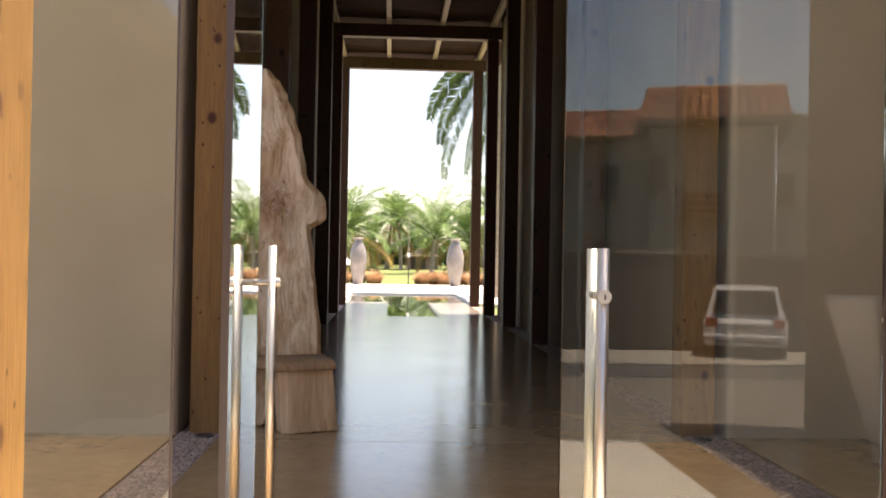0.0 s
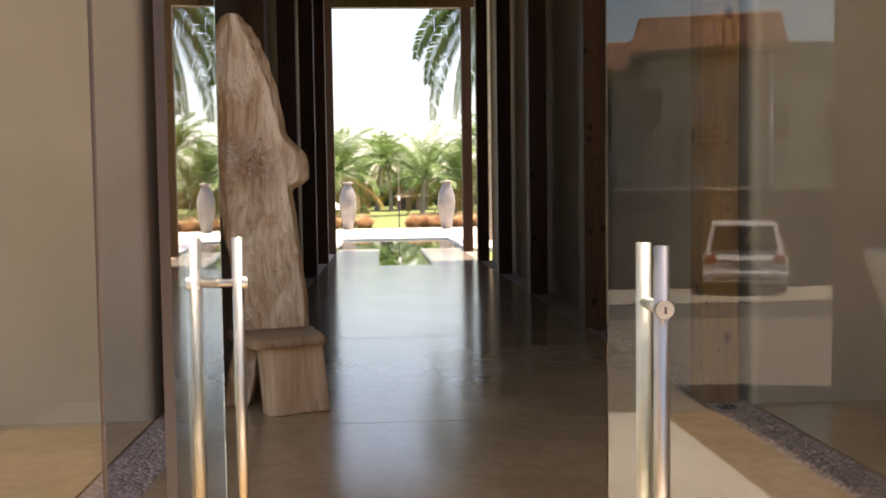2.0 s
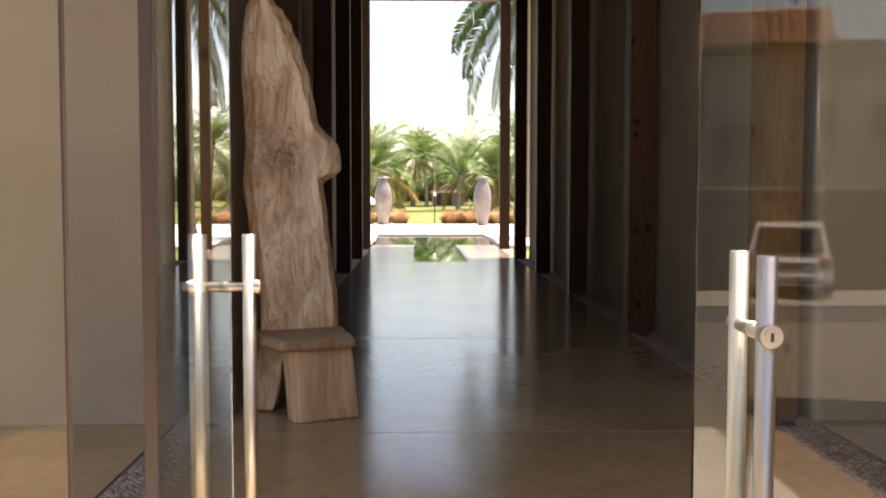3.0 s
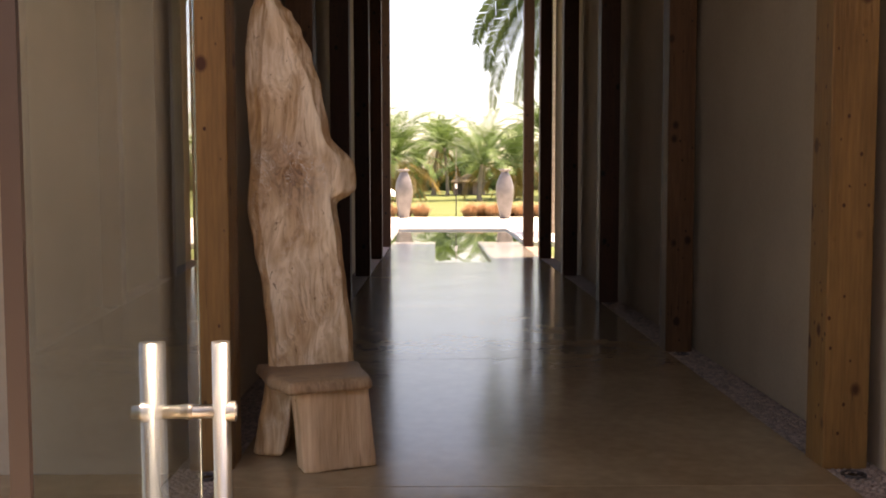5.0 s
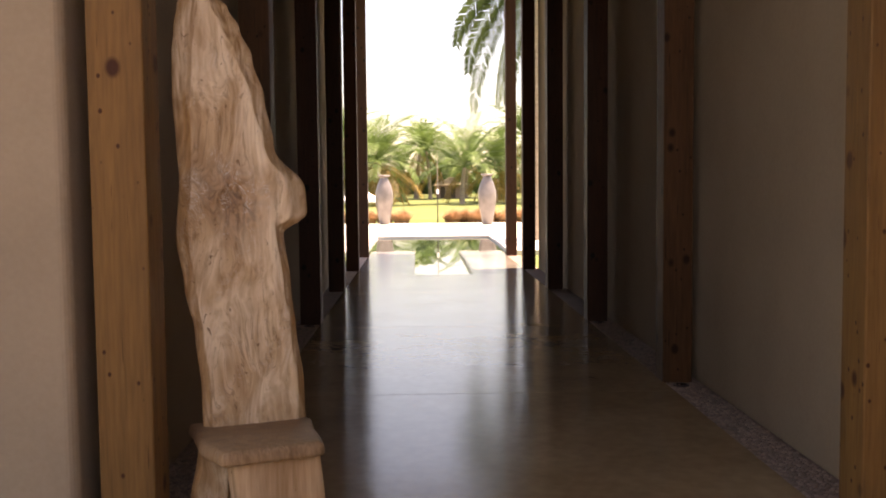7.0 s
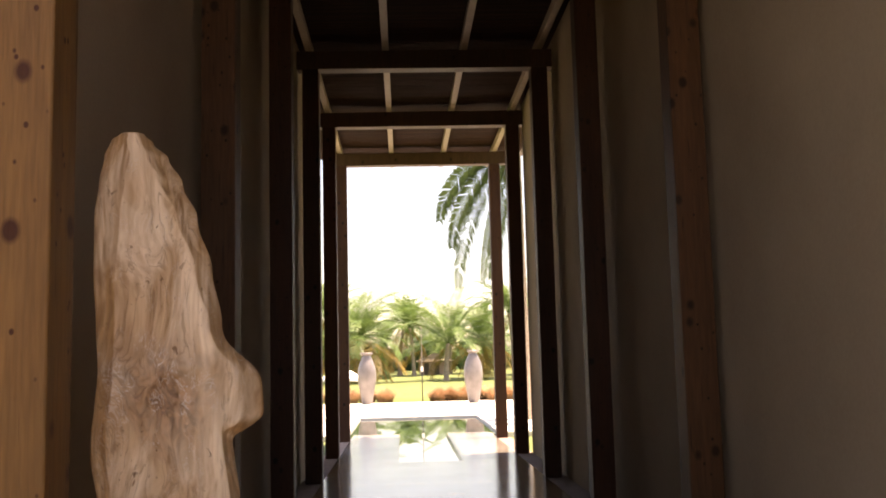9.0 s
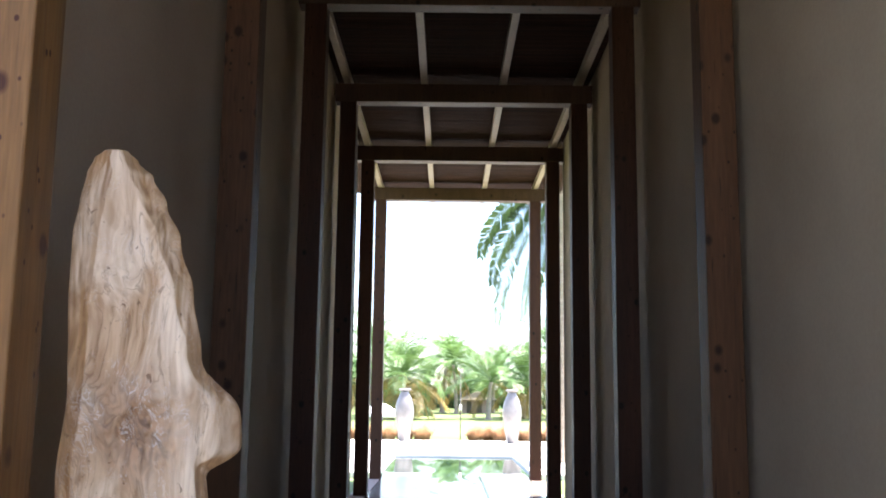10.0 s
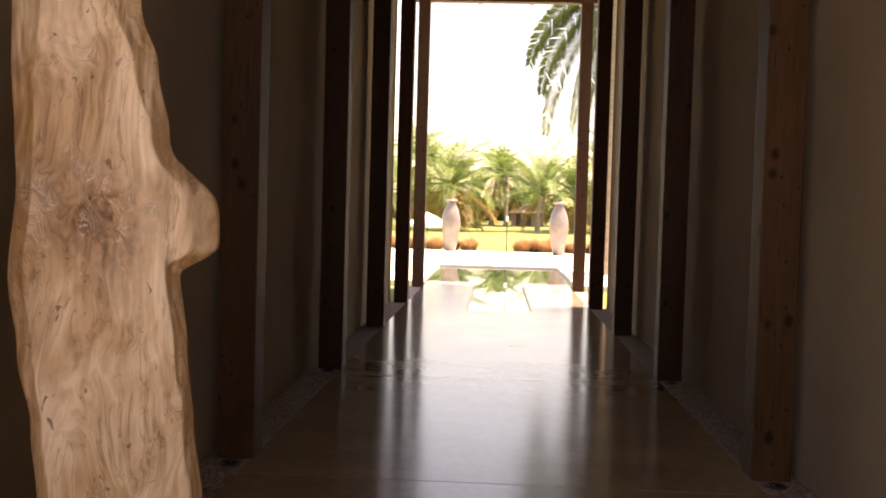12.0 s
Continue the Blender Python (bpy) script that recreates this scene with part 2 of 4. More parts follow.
M_GLASS = glass("door_glass", (0.91, 0.965, 0.915))
M_WATER = plain("pool_water", (0.012, 0.022, 0.02), 0.015)
M_CERAMIC = mat("silver_ceramic", (0.125, 0.112, 0.107), (0.20, 0.182, 0.174), 0.35, 3.0, 0.15, 26, metal=0.25, rough_var=0.12)
M_LAWN = mat("lawn", (0.075, 0.10, 0.03), (0.12, 0.145, 0.05), 0.9, 0.25, 0.5, 30, spec=0.2)
M_PALM = leafy("palm_leaf", (0.045, 0.095, 0.028), (0.135, 0.205, 0.06))
# palm leaf copy darkened to stand for backlit, shaded fronds
M_PALM_SHADE = leafy("palm_leaf_shaded", (0.030, 0.055, 0.018), (0.085, 0.125, 0.042))
M_PALM_DRY = leafy("dry_palm_leaf", (0.15, 0.105, 0.03), (0.28, 0.19, 0.05))
M_BUSH = leafy("bush_leaf", (0.04, 0.085, 0.03), (0.10, 0.155, 0.06))
M_GRASS = leafy("feather_grass", (0.30, 0.165, 0.085), (0.50, 0.32, 0.19))
M_TRUNK = mat("palm_bark", (0.20, 0.15, 0.11), (0.36, 0.29, 0.22), 0.85, 3, 0.6, 14, (1, 1, 6))
M_WHITE = mat("white_paint", (0.74, 0.73, 0.71), (0.82, 0.81, 0.79), 0.35, 3, 0.03, 40)
M_ROAD = mat("asphalt", (0.045, 0.042, 0.04), (0.075, 0.07, 0.066), 0.85, 0.8, 0.4, 60)
M_KERB = mat("kerb_concrete", (0.20, 0.18, 0.155), (0.29, 0.265, 0.23), 0.8, 2, 0.3, 50)
M_PAVER = mat("brown_pavers", (0.10, 0.085, 0.07), (0.17, 0.14, 0.115), 0.8, 2, 0.3, 40)
M_TILE = mat("clay_tile", (0.20, 0.085, 0.05), (0.40, 0.20, 0.12), 0.75, 2.5, 0.3, 30, vary=0.45)
M_STUCCO = mat("grey_stucco", (0.27, 0.245, 0.215), (0.35, 0.32, 0.285), 0.85, 0.8, 0.2, 30)
M_WALLSTONE = mat("dark_stone_wall", (0.06, 0.05, 0.04), (0.11, 0.09, 0.075), 0.85, 2, 0.4, 20)
M_PANE = plain("dark_pane", (0.012, 0.013, 0.015), 0.05)
M_DARKWOOD = mat("dark_wood", (0.05, 0.032, 0.02), (0.10, 0.065, 0.04), 0.6, 4, 0.2, 40, (4, 4, 0.4))
M_CARPAINT = mat("white_car_paint", (0.52, 0.52, 0.51), (0.58, 0.58, 0.57), 0.25, 1, 0, 10, coat=0.6)
M_RED = plain("red_lamp", (0.35, 0.01, 0.008), 0.15)
M_RUBBER = mat("tyre_rubber", (0.012, 0.012, 0.012), (0.025, 0.025, 0.025), 0.8, 5, 0.2, 60)
M_BRICK = mat("hut_wall", (0.30, 0.19, 0.14), (0.45, 0.31, 0.24), 0.85, 1, 0.2, 30)
M_THATCH = mat("thatch", (0.17, 0.13, 0.08), (0.30, 0.24, 0.16), 0.9, 3, 0.5, 20, (1, 1, 0.3))
M_CANVAS = mat("white_canvas", (0.72, 0.71, 0.68), (0.80, 0.79, 0.76), 0.8, 2, 0.05, 60)

# ---- building helpers ----


def finish(name, bm, material, smooth=False):
    me = bpy.data.meshes.new(name)
    bmesh.ops.recalc_face_normals(bm, faces=bm.faces[:])
    bm.to_mesh(me)
    bm.free()
    me.materials.append(material)
    if smooth:
        for p in me.polygons:
            p.use_smooth = True
    return me


def part(name, bm, material, parent=None, label="", smooth=False):
    ob = new(name, finish(name, bm, material, smooth))
    if parent is not None:
        ob.parent = parent
    return tagged(ob, label) if label else ob


def thing(name, m, label, category, group="", kind=""):
    ob = new(name)
    ob.empty_display_size = 0.1
    ob.matrix_basis = m
    return tagged(ob, label, category, group, kind)


def box(bm, x0, x1, y0, y1, z0, z1, bevel=0.0, seg=2):
    vs = [bm.verts.new(c) for c in ((x0, y0, z0), (x1, y0, z0), (x1, y1, z0), (x0, y1, z0), (x0, y0, z1), (x1, y0, z1), (x1, y1, z1), (x0, y1, z1))]
    fs = [bm.faces.new([vs[i] for i in q]) for q in ((0, 3, 2, 1), (4, 5, 6, 7), (0, 1, 5, 4), (1, 2, 6, 5), (2, 3, 7, 6), (3, 0, 4, 7))]
    if bevel:
        es = list({e for f in fs for e in f.edges})
        bmesh.ops.bevel(bm, geom=es, offset=bevel, segments=seg, affect="EDGES", profile=0.5)
    return bm


def boxed(*a, **k):
    return box(bmesh.new(), *a, **k)


def tube(bm, p0, p1, r0, r1=None, seg=12, caps=True):
    """A round bar from p0 to p1."""
    p0, p1 = Vector(p0), Vector(p1)
    r1 = r0 if r1 is None else r1
    q = (p1 - p0).to_track_quat("Z", "Y")
    a, b = [], []
    for i in range(seg):
        w = 2 * math.pi * i / seg
        v = Vector((math.cos(w), math.sin(w), 0))
        a.append(bm.verts.new(p0 + q @ (v * r0)))
        b.append(bm.verts.new(p1 + q @ (v * r1)))
    for i in range(seg):
        j = (i + 1) % seg
        bm.faces.new((a[i], a[j], b[j], b[i]))
    if caps:
        bm.faces.new(a[::-1])
        bm.faces.new(b)
    return bm


def lathe(bm, prof, seg=28, cx=0.0, cy=0.0):
    """Turns (radius, height) pairs round the z axis."""
    rings = []
    for r, z in prof:
        rings.append([bm.verts.new((cx + r * math.cos(2 * math.pi * i / seg), cy + r * math.sin(2 * math.pi * i / seg), z)) for i in range(seg)])
    for a, b in zip(rings, rings[1:]):
        for i in range(seg):
            j = (i + 1) % seg
            bm.faces.new((a[i], a[j], b[j], b[i]))
    bm.faces.new(rings[0][::-1])
    bm.faces.new(rings[-1])
    return bm


def prism(bm, poly, z0, z1, round_at=(), r=0.04):
    """An upright prism over a plan polygon; some of its upright edges rounded."""
    lo = [bm.verts.new((x, y, z0)) for x, y in poly]
    hi = [bm.verts.new((x, y, z1)) for x, y in poly]
    bm.faces.new(lo[::-1])
    bm.faces.new(hi)
    n = len(poly)
    edges = []
    for i in range(n):
        j = (i + 1) % n
        bm.faces.new((lo[i], lo[j], hi[j], hi[i]))
    for i in round_at:
        edges.append(bm.edges.get((lo[i], hi[i])))
    if edges:
        bmesh.ops.bevel(bm, geom=edges, offset=r, segments=5, affect="EDGES", profile=0.5)
    return bm


def raw(name, verts, faces, material, parent=None, smooth=False):
    me = bpy.data.meshes.new(name)
    me.from_pydata(verts, [], faces)
    me.update()
    me.materials.append(material)
    if smooth:
        me.polygons.foreach_set("use_smooth", [True] * len(me.polygons))
    ob = new(name, me)
    if parent is not None:
        ob.parent = parent
    return ob


# ---- plan ----
BAY = 3.24                 # spacing of the timber frames
HALF = 1.43                # inner face of the posts from the axis
POST = 0.22
BEAM_Z = 5.44              # underside of the cross beams
WALL_X = 1.72              # plaster face behind the posts
DOOR_Y = -3.72             # glass screen
CH0, CH1, CHL, CHR = 12.05, 17.7, -0.47, 0.51   # water channel
POOL = (-1.58, 1.62, 17.7, 24.1)


HILLS = [(33.6, -0.06), (60, -0.5), (120, -1.4), (160, -0.9), (205, -0.6)]


def ground_z(y):
    if y < -20.0:
        return -1.2
    if y < -7.4:
        return -0.12 - 1.08 * (-7.4 - y) / 12.6
    if y < 33.6:
        return -0.12
    for (ya, za), (yb, zb) in zip(HILLS, HILLS[1:]):
        if y < yb:
            return za + (zb - za) * (y - ya) / (yb - ya)
    return -0.6


ys = [-900, -300, -120, -60, -40, -30, -20.0, -13.7, -7.4, 0, 12, 24, 33.59, 33.61, 45, 60, 75, 90, 105, 120, 140, 160, 180, 205, 300, 900]
xs = [-900, -300, -120, -60, -30, -15, -6, 0, 6, 15, 30, 60, 120, 300, 900]
gv = [(x, y, ground_z(y) + (0.1 * math.sin(x * 0.11 + y * 0.07) if 46 < y < 205 else 0)) for y in ys for x in xs]
nx = len(xs)
gf = [(j * nx + i, j * nx + i + 1, (j + 1) * nx + i + 1, (j + 1) * nx + i) for j in range(len(ys) - 1) for i in range(nx - 1)]
tagged(raw("ground", gv, gf, M_LAWN, smooth=True), "mown green lawn reaching out to the trees", "ground", kind="structure")

# floor: concrete slabs with saw-cut joints, open round the water channel
floor = thing("floor", pose(0, 0, 0), "polished beige concrete floor with thin saw-cut joints", "floor", kind="structure")
part("slab", boxed(-HALF - 0.01, 1.12, -7.26, DOOR_Y - 0.0025, -0.1, 0.0, 0.002, 1), M_DECK, floor, "pale stone slab of the porch")
part("slab", boxed(1.123, HALF + 0.01, -7.26, DOOR_Y - 0.0025, -0.1, -0.004, 0.002, 1), M_FLOOR, floor)
cuts = [-3.72, -0.27, 2.93, 6.17, 9.41, CH0]
for a, b in zip(cuts, cuts[1:]):
    part("slab", boxed(-HALF - 0.01, HALF + 0.01, a + 0.0025, b - 0.0025, -0.1, 0.0, 0.002, 1), M_FLOOR, floor)
for x0, x1 in ((-HALF - 0.01, CHL), (CHR, HALF + 0.01)):
    for a, b in ((CH0, 14.8), (14.8, CH1)):
        part("slab", boxed(x0, x1, a + 0.0025, b - 0.0025, -0.1, 0.0, 0.002, 1), M_FLOOR_PALE, floor, "pale concrete slab beside the water channel")
for s in (-1, 1):
    x0, x1 = sorted((s * (HALF + 0.012), s * 2.6))
    part("slab", boxed(x0 if s < 0 else x1 - 0.88, x1 if s > 0 else x0 + 0.88, -7.26, -0.06, -0.1, -0.002), M_FLOOR, floor)

part("slab", boxed(-3.198, -2.605, -7.26, -0.06, -0.1, -0.002, 0.002, 1), M_FLOOR, floor)
# unseen reflector slab, its grey chosen for the light it throws in
part("slab", boxed(-7.5, -3.202, -7.26, 2.5, -0.1, -0.002, 0.002, 1), M_KERB, floor, "unseen grey slab added to bounce light into the entrance bay")
tagged(part("water", boxed(CHL, CHR, CH0, CH1 + 0.05, -0.11, -0.055), M_WATER), "still dark water of a narrow reflecting channel", "water", kind="structure")
tagged(part("water", boxed(POOL[0], POOL[1], CH1 + 0.05, POOL[3], -0.11, -0.055), M_WATER), "still dark pool water mirroring the palms", "water", kind="structure")
deck = thing("deck", pose(0, 0, 0), "pale stone pool deck in bright daylight", "deck", kind="structure")
for x0, x1, y0, y1 in ((-9, POOL[0], CH1, POOL[3]), (POOL[1], 9, CH1, POOL[3]), (-9, 9, POOL[3], 33.4)):
    part("paving", boxed(x0, x1, y0 + 0.002, y1 - 0.002, -0.12, 0.0, 0.004, 1), M_DECK, deck)

# plaster walls of the passage, each turning outwards at the entrance
for s, nm, side in ((-1, "wall_west", "left"), (1, "wall_east", "right")):
    poly = [(s * WALL_X, 13.15), (s * WALL_X, -0.05), (s * (7.0 if s > 0 else 3.0), -0.05), (s * (7.0 if s > 0 else 3.0), 0.22), (s * 2.0, 0.22), (s * 2.0, 13.15)]
    w = part(nm, prism(bmesh.new(), poly, -0.1, 5.8, (0, 1, 5), 0.045), M_PLASTER)
    tagged(w, "smooth cream plaster wall with a rounded corner", "wall", kind="structure")
    w2 = part("wall_porch_" + nm[5:], prism(bmesh.new(), [(s * 2.47, -8.0 if s > 0 else -14.0), (s * 2.47, -3.8), (s * 2.7, -3.8), (s * 2.7, -8.0 if s > 0 else -14.0)], -0.8, 3.3, (0, 3), 0.02), M_PLASTER)
    tagged(w2, "cream plaster porch wall outside the glass doors", "wall", kind="structure")
# out of view, added to keep sun and sky light off the bay
tagged(part("wall_bay_east", boxed(2.7, 2.95, -3.8, -0.06, -0.12, 5.8), M_PLASTER), "unseen cream plaster wall added to shade the entrance bay", "wall", kind="structure")


# pebble strips along both sides of the floor
def pebbles(x0, x1, y0, y1, step, rnd):
    verts, faces = [], []
    y = y0
    row = 0
    while y < y1:
        x = x0 + (0.5 if row % 2 else 0.0) * step
        while x < x1:
            cx, cy = x + rnd.uniform(-0.2, 0.2) * step, y + rnd.uniform(-0.2, 0.2) * step
            a, b, h = step * rnd.uniform(0.42, 0.58), step * rnd.uniform(0.24, 0.34), rnd.uniform(0.008, 0.014)
            w = rnd.uniform(-0.5, 0.5) + (0.7 if row % 2 else -0.7)
            c, s_ = math.cos(w), math.sin(w)
            k = len(verts)
            for ring, (rr, zz) in enumerate(((1.0, 0.0), (0.8, 0.7))):
                for i in range(6):
                    u, v = a * rr * math.cos(i * math.pi / 3), b * rr * math.sin(i * math.pi / 3)
                    verts.append((cx + u * c - v * s_, cy + u * s_ + v * c, -0.014 + h * zz))
            verts.append((cx, cy, -0.014 + h))
            for i in range(6):
                j = (i + 1) % 6
                faces.append((k + i, k + j, k + 6 + j, k + 6 + i))
                faces.append((k + 6 + i, k + 6 + j, k + 12))
            x += step
        y += step * 0.62
        row += 1
    return verts, faces


for s in (-1, 1):
    x0, x1 = sorted((s * (HALF + 0.012), s * (WALL_X - 0.002)))
    bed = part("pebble_bed", boxed(x0, x1, -7.2, 16.3, -0.1, -0.012), M_MORTAR)
    tagged(bed, "pinkish mortar bed under the pebble border", "border", kind="structure")
    v, f = pebbles(x0 + 0.02, x1 - 0.01, -7.2, 6.6, 0.036, random.Random(5 + s))
    tagged(raw("pebble_border", v, f, M_PEBBLE, smooth=True), "small grey-brown pebbles set in a border along the floor", "pebbles", kind="stuff")

# ---- timber frames ----
ROWS_Y = [-3.62] + [k * BAY for k in range(6)]


def timber_post(x, y, timber, label):
    """A square post with softened edges on a steel foot plate."""
    p = thing("timber_post", pose(x, y, 0), label, "post", "posts of the passage")
    part("shaft", boxed(-POST / 2, POST / 2, 0.0, POST, -0.01, BEAM_Z - 0.001, 0.008), timber, p)
    part("foot_plate", boxed(-POST / 2 + 0.015, POST / 2 - 0.015, 0.015, POST - 0.015, -0.013, -0.002), M_DARK, p, "dark steel foot plate")
    return p


# shade is painted by row: plain pine, half shade, deep shade
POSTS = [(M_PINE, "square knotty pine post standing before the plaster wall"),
         (M_PINE_HALF_SHADE, "square pine post with dark knots and cracks, darkened for half shade"),
         (M_PINE_DEEP_SHADE, "square pine post before the plaster wall, darkened for deep shade")]
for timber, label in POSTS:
    rows = [y for y in ROWS_Y if (M_PINE if y < 1 else M_PINE_HALF_SHADE if y < 4 else M_PINE_DEEP_SHADE) is timber]
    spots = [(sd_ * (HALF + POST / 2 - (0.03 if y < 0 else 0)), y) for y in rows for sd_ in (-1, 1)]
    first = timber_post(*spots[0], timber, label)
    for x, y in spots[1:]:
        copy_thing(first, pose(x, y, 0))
for y in ROWS_Y:
    beam = part("cross_beam", boxed(-HALF - POST - 0.16 if y > 0 else -HALF - POST, HALF + POST + 0.16 if y > 0 else HALF + POST, 0, POST - 0.01, 0, 0.25, 0.008), M_BEAM)
    beam.matrix_basis = pose(0, y + 0.005, BEAM_Z)
    tagged(beam, "dark stained timber beam across the passage", "beam", "cross beams")
for x in (-1.56, -0.53, 0.53, 1.55):
    r = part("rafter", boxed(-0.045, 0.045, -2.6, 17.75, 0, 0.12, 0.006), M_RAFTER)
    r.matrix_basis = pose(x, 0, BEAM_Z + 0.251)
    tagged(r, "pale round-edged rafter carrying the cane mat", "rafter", "rafters")

# cane mat ceiling, canes side by side
cv, cf = [], []
z0, yy = BEAM_Z + 0.372, -2.6
crnd = random.Random(3)
while yy < 17.35:
    r = crnd.uniform(0.011, 0.016)
    k = len(cv)
    for x in (-2.15, 2.15):
        dz = crnd.uniform(-0.004, 0.004)
        for i in range(5):
            w = math.pi * i / 4
            cv.append((x, yy + r + r * math.cos(w), z0 + r + dz - r * math.sin(w)))
    for i in range(4):
        cf.append((k + i, k + i + 1, k + 6 + i, k + 5 + i))
    yy += 2 * r + 0.001
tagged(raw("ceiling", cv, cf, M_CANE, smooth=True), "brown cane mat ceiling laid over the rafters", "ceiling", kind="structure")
# second box: unseen, widened to block the sun from the bay floor
tagged(part("roof", box(boxed(-2.3, 2.3, 0.3, 17.45, z0 + 0.045, z0 + 0.2), -3.0, 2.95, -2.65, 0.298, z0 + 0.045, z0 + 0.2), M_DARKWOOD), "roof slab over the passage, with an unseen wide front part against the sun", "roof", kind="structure")

# ---- entrance: frameless glass doors and sidelights ----
GLASS_H = 3.0
M_EDGE = plain("glass_edge", (0.10, 0.14, 0.11), 0.3)


def pull_handle(door, hx, sign):
    """Two steel bars on either side of the pane, joined by a stub; the lower ends are out near the floor."""
    h = part("handle", bmesh.new(), M_STEEL, door, "brushed steel bar handle")
    bm = bmesh.new()
    for y in (-0.058, 0.068):
        tube(bm, (hx, y, 0.18), (hx, y, 1.13), 0.0148, seg=20)
    for z in (0.30, 1.015):
        tube(bm, (hx, -0.066, z), (hx, 0.096, z), 0.011, seg=14)
        tube(bm, (hx, -0.012, z), (hx, 0.018, z), 0.0125, seg=14)
    bm.to_mesh(h.data)
    bm.free()
    for p in h.data.polygons:
        p.use_smooth = len(p.vertices) == 4
    lb = bmesh.new()
    tube(lb, (hx, -0.066, 1.015), (hx, -0.081, 1.015), 0.0168, seg=24)
    tube(lb, (hx, -0.081, 1.015), (hx, -0.083, 1.015), 0.011, seg=20)
    lock = part("lock", lb, M_STEEL, h, "round steel key lock")
    kb = boxed(hx - 0.0022, hx + 0.0022, -0.0842, -0.0828, 1.008, 1.021)
    part("keyhole", kb, M_DARK, h)
    return h


def glass_door(name, m, width, hx, label):
    d = thing(name, m, label, "door", kind="structure")
    x0, x1 = (0.004, width) if hx > 0 else (-width, -0.004)
    p = part("pane", boxed(x0, x1, -0.006, 0.006, 0.012, GLASS_H, 0.001, 1), M_GLASS, d, "clear frameless glass pane")
    p.visible_shadow = False
    for z in (0.0, GLASS_H):
        part("pivot_fitting", boxed(min(x0 * 0.05, x0), x0 + 0.16 if hx > 0 else x1, -0.014, 0.014, z - 0.001 if z else 0.002, z + 0.045 if z == 0 else z + 0.03, 0.003, 1), M_STEEL, d)
    e = x0 - 0.004 if hx > 0 else x1
    part("edge_seal", boxed(e, e + 0.008, -0.009, 0.009, 0.012, GLASS_H), M_DARK, d, "dark seal along the hinged edge")
    if hx > 0:
        part("pane_edge", boxed(x1, x1 + 0.002, -0.0065, 0.0065, 0.012, GLASS_H), M_EDGE, d, "green edge of the glass")
    pull_handle(d, hx, 1)
    return d


glass_door("door_1", pose(-0.82, DOOR_Y - 0.02, 0, 0, 0, 92.6), 0.79, 0.70, "open frameless glass door leaf with steel bar handle")
glass_door("door_2", pose(0.80, DOOR_Y, 0), 0.81, -0.722, "closed frameless glass door leaf with steel bar handle")
for i, (a, b) in enumerate(((-1.38, -0.945), (0.93, 1.38))):
    w = thing("window_%d" % (i + 1), pose(a, DOOR_Y, 0), "fixed clear glass sidelight beside the doors", "window", kind="structure")
    p = part("pane", boxed(0, b - a, -0.006, 0.006, 0.01, GLASS_H, 0.001, 1), M_GLASS, w)
    p.visible_shadow = False
    e = b - a if i == 0 else 0.0
    part("edge_seal", boxed(e - 0.002, e + 0.002, -0.007, 0.007, 0.01, GLASS_H), M_DARK, w)

# flush ground lights before the posts
gl = thing("ground_light", pose(-1.54, -0.1, 0), "dark round ground light flush with the pebbles", "ground light", "ground lights at the posts")
part("rim", lathe(bmesh.new(), [(0.058, -0.02), (0.06, 0.001), (0.048, 0.003), (0.046, -0.004), (0.044, -0.006)], 24), M_DARK, gl, smooth=True)
part("lens", lathe(bmesh.new(), [(0.043, -0.02), (0.043, -0.005), (0.02, -0.004)], 24), M_PANE, gl, smooth=True)
for k in range(3):
    for s in (-1, 1):
        if (k, s) != (0, -1):
            copy_thing(gl, pose(s * 1.54, k * BAY - 0.1, 0))

# ---- driftwood chair ----


def lerp(table, z):
    for a, b in zip(table, table[1:]):
        if z <= b[0]:
            u = (z - a[0]) / (b[0] - a[0])
            u = u * u * (3 - 2 * u)
            return [p + (q - p) * u for p, q in zip(a[1:], b[1:])]
    return list(table[-1][1:])


